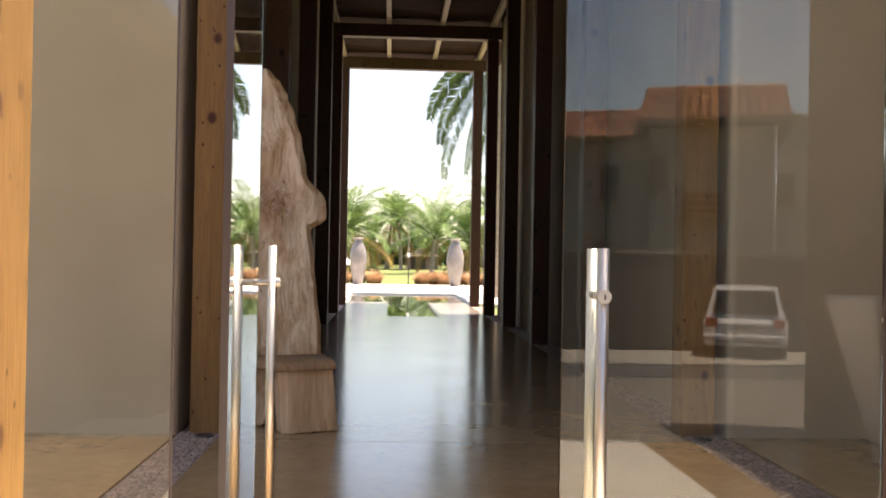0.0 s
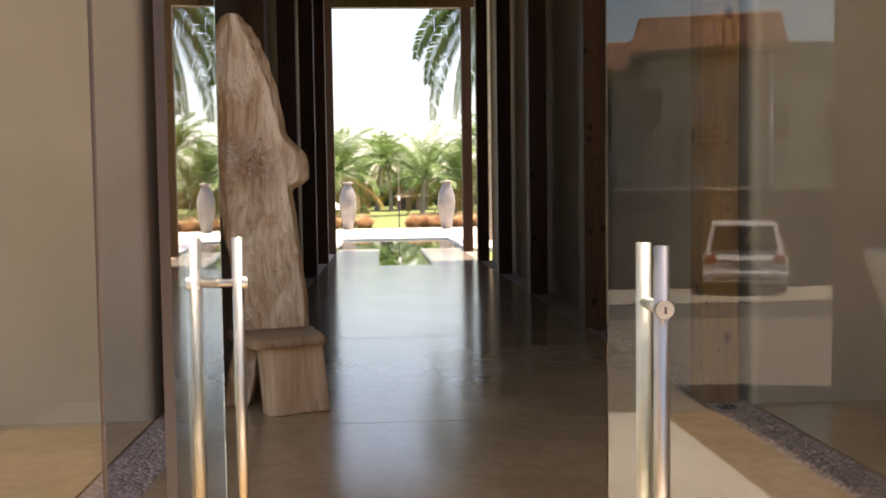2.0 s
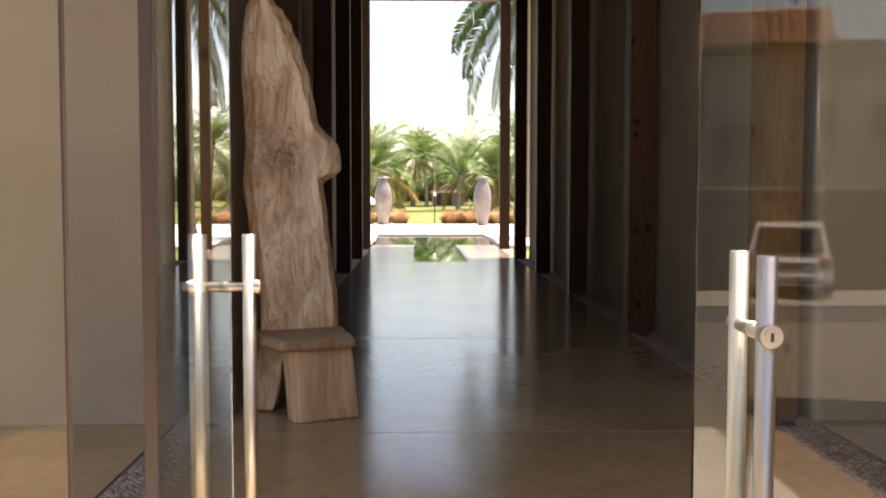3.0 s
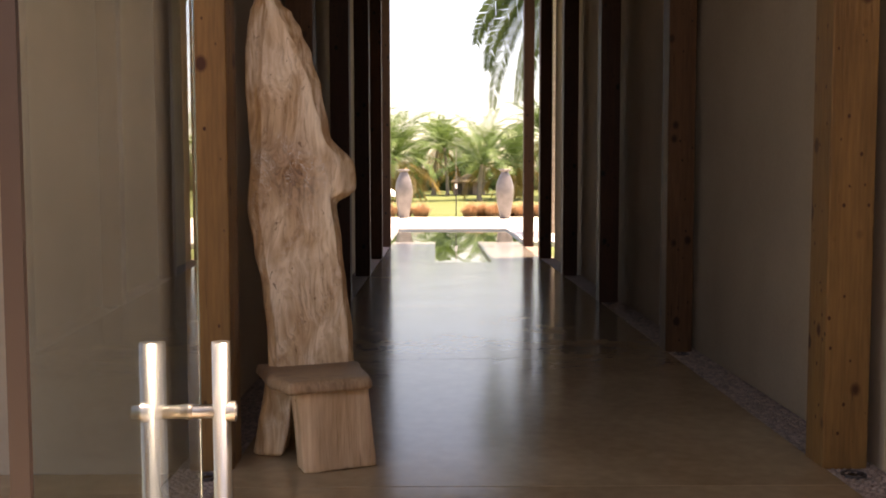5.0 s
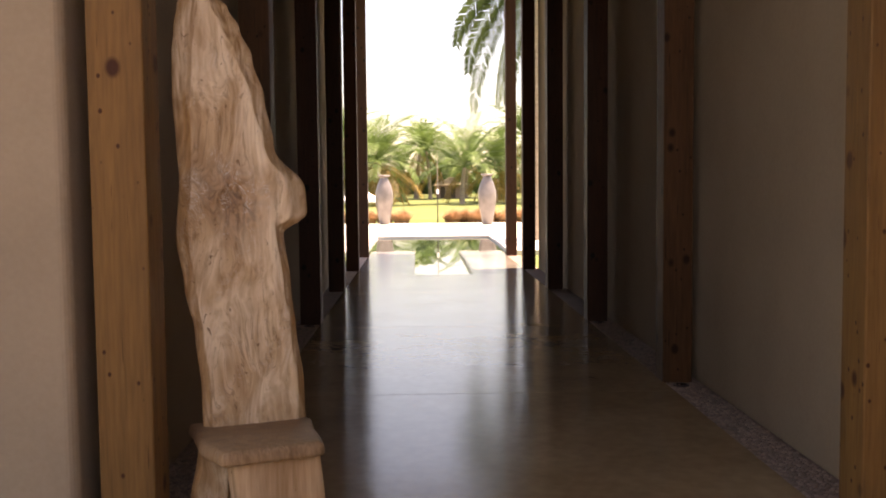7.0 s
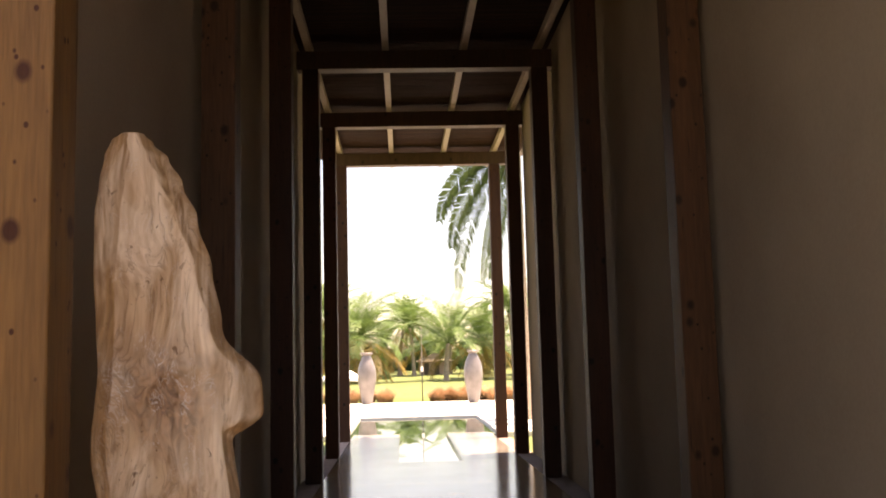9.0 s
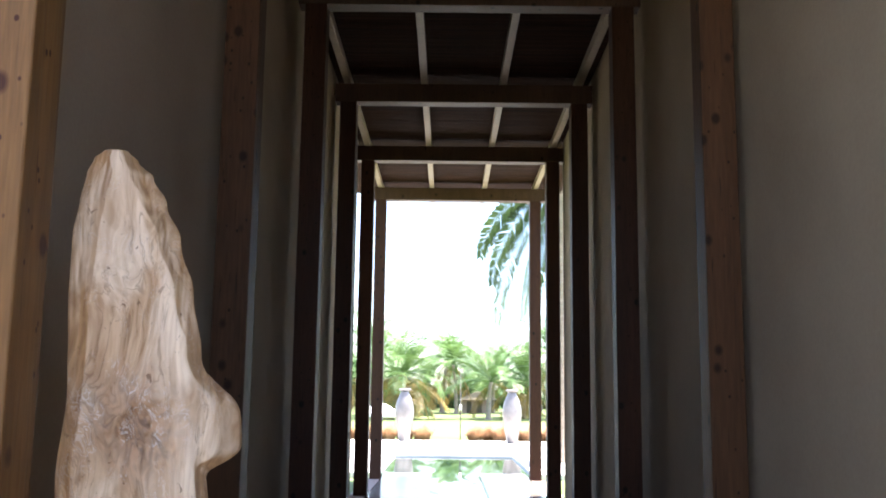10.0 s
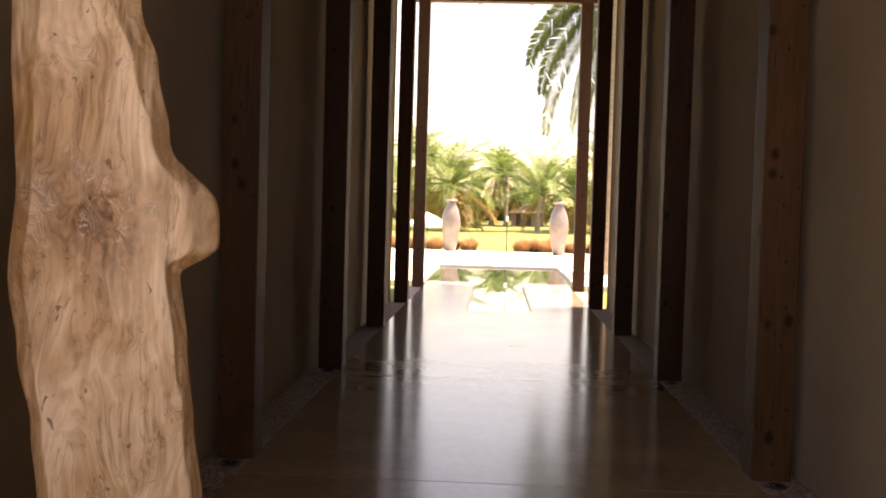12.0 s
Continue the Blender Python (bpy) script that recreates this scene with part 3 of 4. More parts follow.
def chair_back():
    """A tall slab of driftwood: height, left edge, right edge, width of the rubbed rims; a knob sticks out on one side."""
    shape = [(0.34, -0.185, 0.262, 0.035), (0.60, -0.190, 0.257, 0.035), (0.85, -0.212, 0.232, 0.035), (1.05, -0.247, 0.208, 0.04), (1.27, -0.276, 0.186, 0.045), (1.52, -0.257, 0.170, 0.045),
             (1.67, -0.262, 0.150, 0.055), (1.86, -0.273, 0.115, 0.068), (2.04, -0.272, 0.066, 0.078), (2.16, -0.260, 0.014, 0.08), (2.25, -0.246, -0.034, 0.08), (2.30, -0.226, -0.080, 0.05), (2.326, -0.196, -0.118, 0.02)]
    verts, faces = [], []
    n, rows = 150, 420
    z0, z1 = shape[0][0], shape[-1][0]
    for j in range(rows + 1):
        z = z0 + (z1 - z0) * j / rows
        l_, r_, c_ = lerp(shape, z)
        u = z - 1.40
        knob = math.exp(-(u / 0.165) ** 4) if u > 0 else math.exp(-(u / 0.095) ** 4)
        thick = 0.15 - 0.07 * max(0.0, (z - 1.7) / 0.62) ** 1.5
        thick = min(thick, 0.03 + 1.6 * (r_ - l_) / 2)
        # plan outline, front at -y: flat face, slanted rims, round back
        for i in range(n):
            w = i / n
            if w < 0.56:
                f_ = w / 0.56
                x = l_ + (r_ - l_) * f_
                dl, dr = x - l_, r_ - x
                y = 0.0
                for d in (dl, dr):
                    if d < c_:
                        q = 1 - d / c_
                        y += 0.05 * min(1.0, c_ / 0.05) * q
            else:
                f_ = (w - 0.56) / 0.44
                ang = math.pi * f_
                x = (l_ + r_) / 2 + (r_ - l_) / 2 * math.copysign(abs(math.cos(ang)) ** 0.55, math.cos(ang))
                y = 0.05 * min(1.0, c_ / 0.05) + (thick - 0.05) * abs(math.sin(ang)) ** 0.6
            side = max(0.0, (x - (l_ + r_) / 2) / ((r_ - l_) / 2))
            if knob > 0.01:
                grow = side ** 2.2 * knob
                x += 0.118 * grow
                y += 0.012 * grow
            p = Vector((x, y, z))
            front = max(0.0, 1.0 - y / 0.06)
            q = Vector((x * 7, y * 7, z * 1.3))
            k = 0.008 * noise.noise(q) + 0.004 * noise.noise(q * 3.1)
            wob = 0.05 * noise.noise(Vector((x * 4, 0.3, z * 2.6)))
            q2 = Vector(((x + wob) * 40, y * 30, z * 2.2))
            k += 0.0022 * noise.noise(q2) - 0.0032 * abs(noise.noise(q2 * 1.6)) ** 1.5
            bx, bz = x + 0.03, z - 1.43
            burl = math.exp(-((bx / 0.12) ** 2 + (bz / 0.14) ** 2))
            k += burl * (0.012 * noise.noise(Vector((x * 24, 1.0, z * 20))) + 0.008 * noise.noise(Vector((x * 60, 4.0, z * 45))))
            # a raised brow sweeps over the burl towards the knob
            brow = math.exp(-((bz - 0.09 + 1.2 * (bx - 0.04) ** 2) / 0.035) ** 2) * math.exp(-(bx / 0.15) ** 2)
            k += 0.012 * brow - 0.010 * math.exp(-((bz + 0.03) / 0.08) ** 2 - (bx / 0.09) ** 2)
            cleft = math.exp(-((x - 0.175) / 0.03) ** 2 - ((z - 1.30) / 0.035) ** 2)
            k -= 0.016 * cleft
            p.y -= k * (0.35 + 0.65 * front)
            p.x += 0.7 * k * (1 if side > 0.6 else -1 if x < l_ + 0.04 else 0)
            p.y += 0.03 * max(0.0, (z - 1.3) / 1.0) ** 1.2 - 0.03 * max(0.0, (1.2 - z) / 0.8)
            verts.append(p[:])
    for j in range(rows):
        for i in range(n):
            i2 = (i + 1) % n
            faces.append((j * n + i, j * n + i2, (j + 1) * n + i2, (j + 1) * n + i))
    faces.append(tuple(range(n))[::-1])
    faces.append(tuple(rows * n + i for i in range(n)))
    return verts, faces


def hewn(bm, seed, amp=0.006, edge=0.016):
    """Softens and roughens a block of wood."""
    bmesh.ops.bevel(bm, geom=bm.edges[:], offset=edge, segments=3, affect="EDGES", profile=0.5)
    bmesh.ops.subdivide_edges(bm, edges=[e for e in bm.edges if e.calc_length() > 0.05], cuts=9, use_grid_fill=True)
    for v in bm.verts:
        q = Vector((v.co.x * 11 + seed, v.co.y * 11, v.co.z * 6))
        v.co += Vector((noise.noise(q), noise.noise(q + Vector((7, 0, 0))), 0.5 * noise.noise(q + Vector((0, 9, 0))))) * amp
    return bm


def leaning(poly, z0, z1, dx, dy, shrink=1.0):
    """A block over a plan polygon whose top is shifted and shrunk."""
    bm = bmesh.new()
    cx, cy = sum(p[0] for p in poly) / len(poly), sum(p[1] for p in poly) / len(poly)
    lo = [bm.verts.new((x, y, z0)) for x, y in poly]
    hi = [bm.verts.new((cx + (x - cx) * shrink + dx, cy + (y - cy) * shrink + dy, z1)) for x, y in poly]
    bm.faces.new(lo[::-1])
    bm.faces.new(hi)
    for i in range(len(poly)):
        j = (i + 1) % len(poly)
        bm.faces.new((lo[i], lo[j], hi[j], hi[i]))
    return bm


chair = thing("driftwood_chair", pose(-1.123, 0.366, 0, 0, 0, 20.3), "tall throne-like chair of bleached driftwood with a knobbed back", "chair")
v, f = chair_back()
tagged(raw("backrest", v, f, M_DRIFT, chair, smooth=True), "tall bleached driftwood slab with a rounded knob")
seat_plan = [(-0.245, 0.10), (-0.245, -0.26), (-0.185, -0.475), (0.235, -0.455), (0.275, -0.05), (0.265, 0.10)]
part("seat", hewn(leaning(seat_plan, 0.388, 0.448, 0.0, 0.01, 0.96), 2.0, 0.010, 0.020), M_SEAT, chair, "worn thick driftwood seat", smooth=True)
front_plan = [(-0.118, -0.32), (-0.105, -0.425), (-0.045, -0.445), (0.258, -0.42), (0.258, -0.28), (-0.09, -0.25)]
part("leg", hewn(leaning(front_plan, 0.0, 0.395, -0.03, 0.01, 0.97), 4.0, 0.006, 0.013), M_LEG, chair, "broad front leg cut from one board", smooth=True)
part("rear_leg", hewn(leaning([(-0.285, -0.03), (-0.145, -0.115), (-0.09, 0.05), (-0.25, 0.10)], 0.0, 0.40, 0.075, 0.0, 1.05), 6.0, 0.010, 0.02), M_DRIFT, chair, "slanting driftwood rear leg", smooth=True)
part("rear_leg", hewn(leaning([(0.12, -0.02), (0.25, -0.02), (0.25, 0.10), (0.12, 0.10)], 0.0, 0.40, -0.01, 0.0, 1.0), 9.0, 0.008, 0.02), M_DRIFT, chair, smooth=True)

# ---- terrace ----
vase = thing("tall_vase", pose(-1.69, 32.5, 0), "tall slender silver-grey ceramic vase on the deck", "vase", "vases on the deck")
VZ = 1.86
prof = [(0.175, 0.0), (0.185, 0.02), (0.205, 0.15), (0.262, 0.42), (0.318, 0.74), (0.338, 0.98), (0.322, 1.22), (0.262, 1.46), (0.185, 1.63), (0.148, 1.71), (0.142, 1.75)]
part("body", lathe(bmesh.new(), prof, 40), M_CERAMIC, vase, smooth=True)
part("rim", lathe(bmesh.new(), [(0.13, 1.75), (0.19, 1.79), (0.225, 1.815), (0.225, VZ - 0.02), (0.19, VZ), (0.12, VZ - 0.01), (0.11, VZ - 0.08)], 40), M_CERAMIC, vase, smooth=True)
copy_thing(vase, pose(2.11, 31.6, 0))

pole = thing("garden_torch", pose(0.345, 34.4, ground_z(34.4)), "slim dark garden torch pole with a pale shaft", "garden torch")
part("stake", tube(bmesh.new(), (0, 0, -0.1), (0, 0, 1.25), 0.022, 0.022, 10), M_DARK, pole)
part("shaft", tube(bmesh.new(), (0, 0, 1.25), (0, 0, 2.9), 0.016, 0.01, 10), M_KERB, pole, "pale upper shaft")
part("lamp_box", boxed(-0.05, 0.05, -0.05, 0.05, 1.18, 1.36, 0.01), M_WHITE, pole)


def blades(n, spread, h, rnd, w=0.012, sx=1.0):
    verts, faces = [], []
    for _ in range(n):
        a, r = rnd.uniform(0, 2 * math.pi), spread * math.sqrt(rnd.random())
        bx, by = r * math.cos(a) * sx, r * math.sin(a)
        hh = h * rnd.uniform(0.45, 1.05) * (1.15 - 0.6 * r / spread)
        lean = rnd.uniform(0.05, 0.3 + 0.7 * r / spread) * hh
        la = a + rnd.uniform(-0.8, 0.8)
        dx, dy = math.cos(la), math.sin(la)
        k = len(verts)
        for u in (0.0, 0.45, 0.8, 1.0):
            ww = w * (1 - 0.75 * u)
            x, y, z = bx + dx * lean * u * u, by + dy * lean * u * u, hh * (u - 0.22 * u ** 3)
            verts += [(x - dy * ww, y + dx * ww, z), (x + dy * ww, y - dx * ww, z)]
        for i in range(3):
            faces.append((k + 2 * i, k + 2 * i + 1, k + 2 * i + 3, k + 2 * i + 2))
    return verts, faces


v, f = blades(1300, 0.27, 0.86, random.Random(8), 0.010)
tuft = tagged(raw("ornamental_grass", v, f, M_GRASS), "reddish-brown feathery ornamental grass clump by the deck", "ornamental grass", "grass clumps by the deck", "stuff")
tuft.matrix_basis = pose(-1.08, 34.3, -0.08)
for i, (x, y) in enumerate(((-1.75, 34.5), (-2.4, 34.3), (-3.1, 34.4), (-3.9, 34.3), (0.92, 34.2), (1.4, 34.4), (1.85, 34.1), (2.4, 34.2), (2.95, 33.9), (3.6, 34.1), (4.4, 34.2))):
    o = tuft.copy()
    scene.collection.objects.link(o)
    o.matrix_basis = pose(x, y, -0.08, 0, 0, 47 * i)

# ---- palms ----


def frond(rnd, length, rise, droop, az, base, lw, pairs=34, hang=0.5, twist=0.0, blade=0.03):
    """One feather leaf: a bent midrib with two rows of narrow leaflets."""
    verts, faces = [], []
    d = Vector((math.cos(az), math.sin(az), 0))
    side = Vector((-math.sin(az), math.cos(az), 0))
    pts, p, ang = [], Vector(base), rise
    steps = 14
    for i in range(steps + 1):
        pts.append(p.copy())
        p = p + (d * math.cos(ang) + Vector((0, 0, math.sin(ang)))) * (length / steps)
        ang -= droop / steps * (0.5 + 1.1 * i / steps)
    for i in range(steps):
        k = len(verts)
        r0, r1 = 0.028 * (1 - 0.85 * i / steps), 0.028 * (1 - 0.85 * (i + 1) / steps)
        for q, r in ((pts[i], r0), (pts[i + 1], r1)):
            verts += [(q + side * r)[:], (q - side * r)[:], (q - Vector((0, 0, r)))[:]]
        faces += [(k, k + 1, k + 4, k + 3), (k + 1, k + 2, k + 5, k + 4), (k + 2, k, k + 3, k + 5)]
    for j in range(pairs):
        u = 0.14 + 0.86 * j / (pairs - 1)
        q = u * steps
        i = min(int(q), steps - 1)
        c = pts[i].lerp(pts[i + 1], q - i)
        along = (pts[i + 1] - pts[i]).normalized()
        ll = lw * (math.sin(math.pi * (0.12 + 0.80 * u)) ** 0.7) * rnd.uniform(0.8, 1.1)
        for s in (-1, 1):
            if rnd.random() < 0.06:
                continue
            across = side * math.cos(twist) + along.cross(side) * math.sin(twist)
            out = (across * s * 0.75 + along * 0.65 + Vector((0, 0, 0.12))).normalized()
            down = Vector((0, 0, -1))
            tip = (out * (1 - hang) + down * hang * rnd.uniform(0.7, 1.3)).normalized()
            a, m_, b = c, c + out * ll * 0.45, c + out * ll * 0.45 + tip * ll * 0.55
            wv = along * blade
            k = len(verts)
            verts += [(a - wv * 0.6)[:], (a + wv * 0.6)[:], (m_ - wv)[:], (m_ + wv)[:], b[:]]
            faces += [(k, k + 1, k + 3, k + 2), (k + 2, k + 3, k + 4)]
    return verts, faces


FAR = 2.4


def distant(x, y, turn=0.0, size=1.0, sink=0.0):
    """A place in the far garden, given in a plan drawn at 1 to 2.4."""
    yy = -4.5 + (y + 4.5) * FAR
    return pose(x * FAR, yy, ground_z(yy) - sink, 0, 0, turn) @ Matrix.Scale(size * FAR, 4)


def palm(name, label, seed, trunk_h, n, length, lean=0.0, dry=2, tr=0.13, lw=0.55):
    rnd = random.Random(seed)
    root = thing(name, pose(0, 0, 0), label, "palm tree", "palms")
    bm = bmesh.new()
    rings, seg = [], 12
    for i in range(25):
        u = i / 24
        r = tr * (1.25 - 0.5 * u + (0.35 if u < 0.06 else 0)) * (1.0 + (0.05 if i % 2 else -0.03))
        rings.append([bm.verts.new((lean * u * u + r * math.cos(2 * math.pi * k / seg), r * math.sin(2 * math.pi * k / seg), -0.1 + (trunk_h + 0.1) * u)) for k in range(seg)])
    for a, b in zip(rings, rings[1:]):
        for k in range(seg):
            bm.faces.new((a[k], a[(k + 1) % seg], b[(k + 1) % seg], b[k]))
    bm.faces.new(rings[-1])
    part("trunk", bm, M_TRUNK, root, smooth=True)
    for nm, cnt, mt in (("crown", n, M_PALM), ("dry_fronds", dry, M_PALM_DRY)):
        V, F = [], []
        for i in range(cnt):
            u = (i + 0.5) / cnt
            if nm == "crown":
                rise, droop = 1.5 - 1.5 * u + rnd.uniform(-0.12, 0.12), rnd.uniform(1.0, 1.8)
            else:
                rise, droop = rnd.uniform(-0.9, -0.3), rnd.uniform(0.5, 0.9)
            v, f = frond(rnd, length * rnd.uniform(0.8, 1.1), rise, droop, i * 2.4 + rnd.uniform(-0.3, 0.3), (lean, 0, trunk_h), lw * rnd.uniform(0.85, 1.1), hang=0.22 if nm == "crown" else 0.7)
            k = len(V)
            V += v
            F += [tuple(q + k for q in t) for t in f]
        if F:
            raw(nm, V, F, mt, root)
    return root


p1 = palm("coconut_palm", "young coconut palm with arching green fronds on the lawn", 11, 2.1, 22, 3.7, 0.15, 2, lw=0.85)
p1.matrix_basis = distant(2.3, 52)
p2 = palm("coconut_palm", "dense palm with hanging yellowing lower fronds", 21, 2.5, 28, 3.7, -0.2, 12, lw=0.9)
p2.matrix_basis = distant(-2.3, 50)
p3 = palm("coconut_palm", "tall coconut palm in the garden grove", 31, 3.7, 20, 3.1, 0.4, 2, lw=0.8)
p3.matrix_basis = distant(-0.4, 66)
near = palm("coconut_palm", "tall coconut palm beside the pool with hanging fronds", 44, 7.5, 0, 3.2, 0.0, 0, tr=0.15, lw=0.7)
near.matrix_basis = pose(2.66, 21.6, -0.08)
V, F = [], []
nrnd = random.Random(9)
for az, rise, droop, ln, tw in ((181, -0.4, 1.1, 3.1, 1.0), (177, -0.95, 0.6, 4.2, 0.8), (189, -1.2, 0.3, 3.9, 0.7), (172, -0.7, 0.85, 3.4, 0.9), (165, -1.3, 0.2, 3.7, 0.8), (70, 0.4, 1.7, 3.1, 0), (20, 0.1, 1.5, 3.2, 0.4),
                                (-35, 0.3, 1.7, 3.0, 0), (-80, 0.5, 1.6, 2.9, 0), (45, -0.6, 0.9, 2.8, 0.5), (0, 1.1, 1.3, 2.6, 0), (-60, -0.5, 0.9, 3.0, 0.3)):
    v, f = frond(nrnd, ln, rise, droop, radians(az), (0, 0, 7.3), 0.66, 115, 0.5, tw, 0.0155)
    k = len(V)
    V += v
    F += [tuple(q + k for q in t) for t in f]
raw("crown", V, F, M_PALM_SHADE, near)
grove = random.Random(77)
spots = [(-4.6, 55), (-6.5, 50), (4.6, 56), (6.4, 53), (0.6, 64), (3.2, 66), (-3.4, 66), (5.4, 68), (-5.6, 70), (1.6, 73), (-1.6, 76), (8.6, 60), (-8.8, 62), (7.5, 75), (-8, 78), (3.9, 80), (0.2, 84), (-4.3, 84), (11.5, 66), (-12, 68)]
for i, (x, y) in enumerate(spots):
    src = (p3, p1, p2, p3)[i % 4]
    sc = grove.uniform(0.85, 1.15)
    copy_thing(src, distant(x, y, grove.uniform(0, 360), sc / FAR))


def leaf_clump(n, rx, ry, rz, size, rnd):
    verts, faces = [], []
    for _ in range(n):
        d = Vector((rnd.gauss(0, 1), rnd.gauss(0, 1), abs(rnd.gauss(0, 1)))).normalized()
        bumpy = 0.72 + 0.4 * noise.noise(d * 2.3)
        r = bumpy * rnd.uniform(0.55, 1.0)
        c = Vector((d.x * rx * r, d.y * ry * r, d.z * rz * r))
        a = Vector((rnd.uniform(-1, 1), rnd.uniform(-1, 1), rnd.uniform(-0.6, 1))).normalized() * size * rnd.uniform(0.6, 1.3)
        b = a.cross(Vector((rnd.uniform(-1, 1), rnd.uniform(-1, 1), rnd.uniform(-1, 1)))).normalized() * size * 0.28
        k = len(verts)
        verts += [(c - a)[:], (c + b)[:], (c + a)[:], (c - b)[:]]
        faces.append((k, k + 1, k + 2, k + 3))
    return verts, faces


v, f = leaf_clump(2600, 2.0, 1.3, 2.2, 0.16, random.Random(4))
bush = tagged(raw("bush", v, f, M_BUSH), "dense dark green shrub under the palms", "bush", "shrubs behind the lawn", "stuff")
bush.matrix_basis = distant(-4, 70, 0, 1, 0.2)
for i in range(36):
    o = bush.copy()
    scene.collection.objects.link(o)
    s = grove.uniform(0.7, 1.5)
    o.matrix_basis = distant(-24 + 1.4 * i, grove.uniform(82, 92), grove.uniform(0, 360), s, 0.3) @ Matrix.Diagonal((1, 1, 1.45, 1))
for x, y, s in ((-1.35, 57, 0.42), (-3.6, 58, 0.5), (5.2, 62, 0.45)):
    o = bush.copy()
    scene.collection.objects.link(o)
    o.matrix_basis = distant(x, y, 60 * x, s, 0.2)

hut = thing("garden_building", distant(2.2, 66, 0, 0.75), "low brick garden building with a thatched roof among the palms", "building")
part("wall", boxed(-1.5, 1.5, 0, 2.5, -0.1, 1.25, 0.01), M_BRICK, hut)
bm = bmesh.new()
bmesh.ops.create_cone(bm, cap_ends=True, segments=4, radius1=2.7, radius2=0.25, depth=0.8, matrix=pose(0, 1.2, 1.62, 0, 0, 45))
part("roof", bm, M_THATCH, hut)
for x in (-0.9, 0.1, 1.0):
    part("door", boxed(x - 0.22, x + 0.22, -0.03, 0.02, 0, 1.1, 0.005), M_DARKWOOD, hut)

par = thing("parasol", pose(-3.15, 41, ground_z(41)), "white canvas parasol beside the lawn", "parasol")
part("pole", tube(bmesh.new(), (0, 0, -0.05), (0, 0, 1.5), 0.022, seg=10), M_DARKWOOD, par)
bm = bmesh.new()
top = bm.verts.new((0, 0, 1.53))
ring1 = [bm.verts.new((0.45 * math.cos(i * math.pi / 4), 0.45 * math.sin(i * math.pi / 4), 1.32)) for i in range(8)]
ring2 = [bm.verts.new((0.95 * math.cos(i * math.pi / 4), 0.95 * math.sin(i * math.pi / 4), 1.0)) for i in range(8)]
ring3 = [bm.verts.new((0.96 * math.cos(i * math.pi / 4), 0.96 * math.sin(i * math.pi / 4), 0.88)) for i in range(8)]
for i in range(8):
    j = (i + 1) % 8
    bm.faces.new((top, ring1[i], ring1[j]))
    bm.faces.new((ring1[i], ring2[i], ring2[j], ring1[j]))
    bm.faces.new((ring2[i], ring3[i], ring3[j], ring2[j]))
part("canopy", bm, M_CANVAS, par)

# ---- street side, behind the entrance ----
tagged(part("driveway", prism(bmesh.new(), [(-7, -8.2), (-7, -7.28), (7, -7.28), (7, -8.2)], -0.12, -0.05), M_PAVER), "brown paver forecourt before the porch", "driveway", kind="structure")
v = [(-40, -20.3, -1.19), (40, -20.3, -1.19), (40, -8.2, ground_z(-8.2) + 0.01), (-40, -8.2, ground_z(-8.2) + 0.01)]
tagged(raw("forecourt", v, [(0, 1, 2, 3)], M_PAVER), "brown paver forecourt sloping down to the street", "driveway", kind="structure")
tagged(part("road", boxed(-60, 60, -22.3, -20.3, -1.3, -1.17), M_ROAD), "grey asphalt street", "road", kind="structure")
tagged(part("pavement", boxed(-60, 60, -25.4, -22.3, -1.3, -1.12, 0.01), M_KERB), "pale concrete pavement with a raised kerb", "pavement", kind="structure")
gw = thing("garden_wall", pose(7, -25.6, -1.2), "dark stone garden wall with a pale coping", "garden wall")
part("wall", boxed(-30, 30, -0.25, 0, 0, 2.5), M_WALLSTONE, gw)
part("coping", boxed(-30, 30, -0.29, 0.04, 2.5, 2.57, 0.01), M_KERB, gw, "pale stone coping")


def tile_roof(x0, x1, ye, ze, yr, zr, pitch=0.3):
    """A pitched face of half-round clay tiles: columns of lapped tiles."""
    V, F = [], []
    n = int((x1 - x0) / pitch)
    L = math.hypot(yr - ye, zr - ze)
    rows = max(2, int(L / 0.42))
    dy, dz = (yr - ye) / L, (zr - ze) / L
    for c in range(n):
        cx = x0 + (c + 0.5) * pitch
        for r in range(rows):
            a, b = r * L / rows, (r + 1.12) * L / rows
            k = len(V)
            for dist, rad, up in ((a, pitch * 0.5, 0.05), (b, pitch * 0.42, 0.0)):
                for i in range(6):
                    w = math.pi * i / 5
                    h = up + rad * math.sin(w) * 0.8
                    V.append((cx + rad * math.cos(w), ye + dy * dist + abs(dz) * h * (-1 if dy > 0 else 1), ze + dz * dist + abs(dy) * h))
            for i in range(5):
                F.append((k + i, k + i + 1, k + 7 + i, k + 6 + i))
            V_end = tuple(range(k, k + 6))
            F.append(V_end)
    return V, F


def window_in(parent, x, y, z, w, h):
    win = part("window", boxed(x - w / 2, x + w / 2, y - 0.02, y + 0.05, z, z + h, 0.01), M_DARKWOOD, parent)
    part("pane", boxed(x - w / 2 + 0.06, x + w / 2 - 0.06, y + 0.04, y + 0.06, z + 0.06, z + h - 0.06), M_PANE, win)
    part("glazing_bar", boxed(x - 0.02, x + 0.02, y + 0.055, y + 0.075, z + 0.06, z + h - 0.06), M_DARKWOOD, win)
    part("sill", boxed(x - w / 2 - 0.08, x + w / 2 + 0.08, y - 0.02, y + 0.12, z - 0.07, z), M_KERB, win)


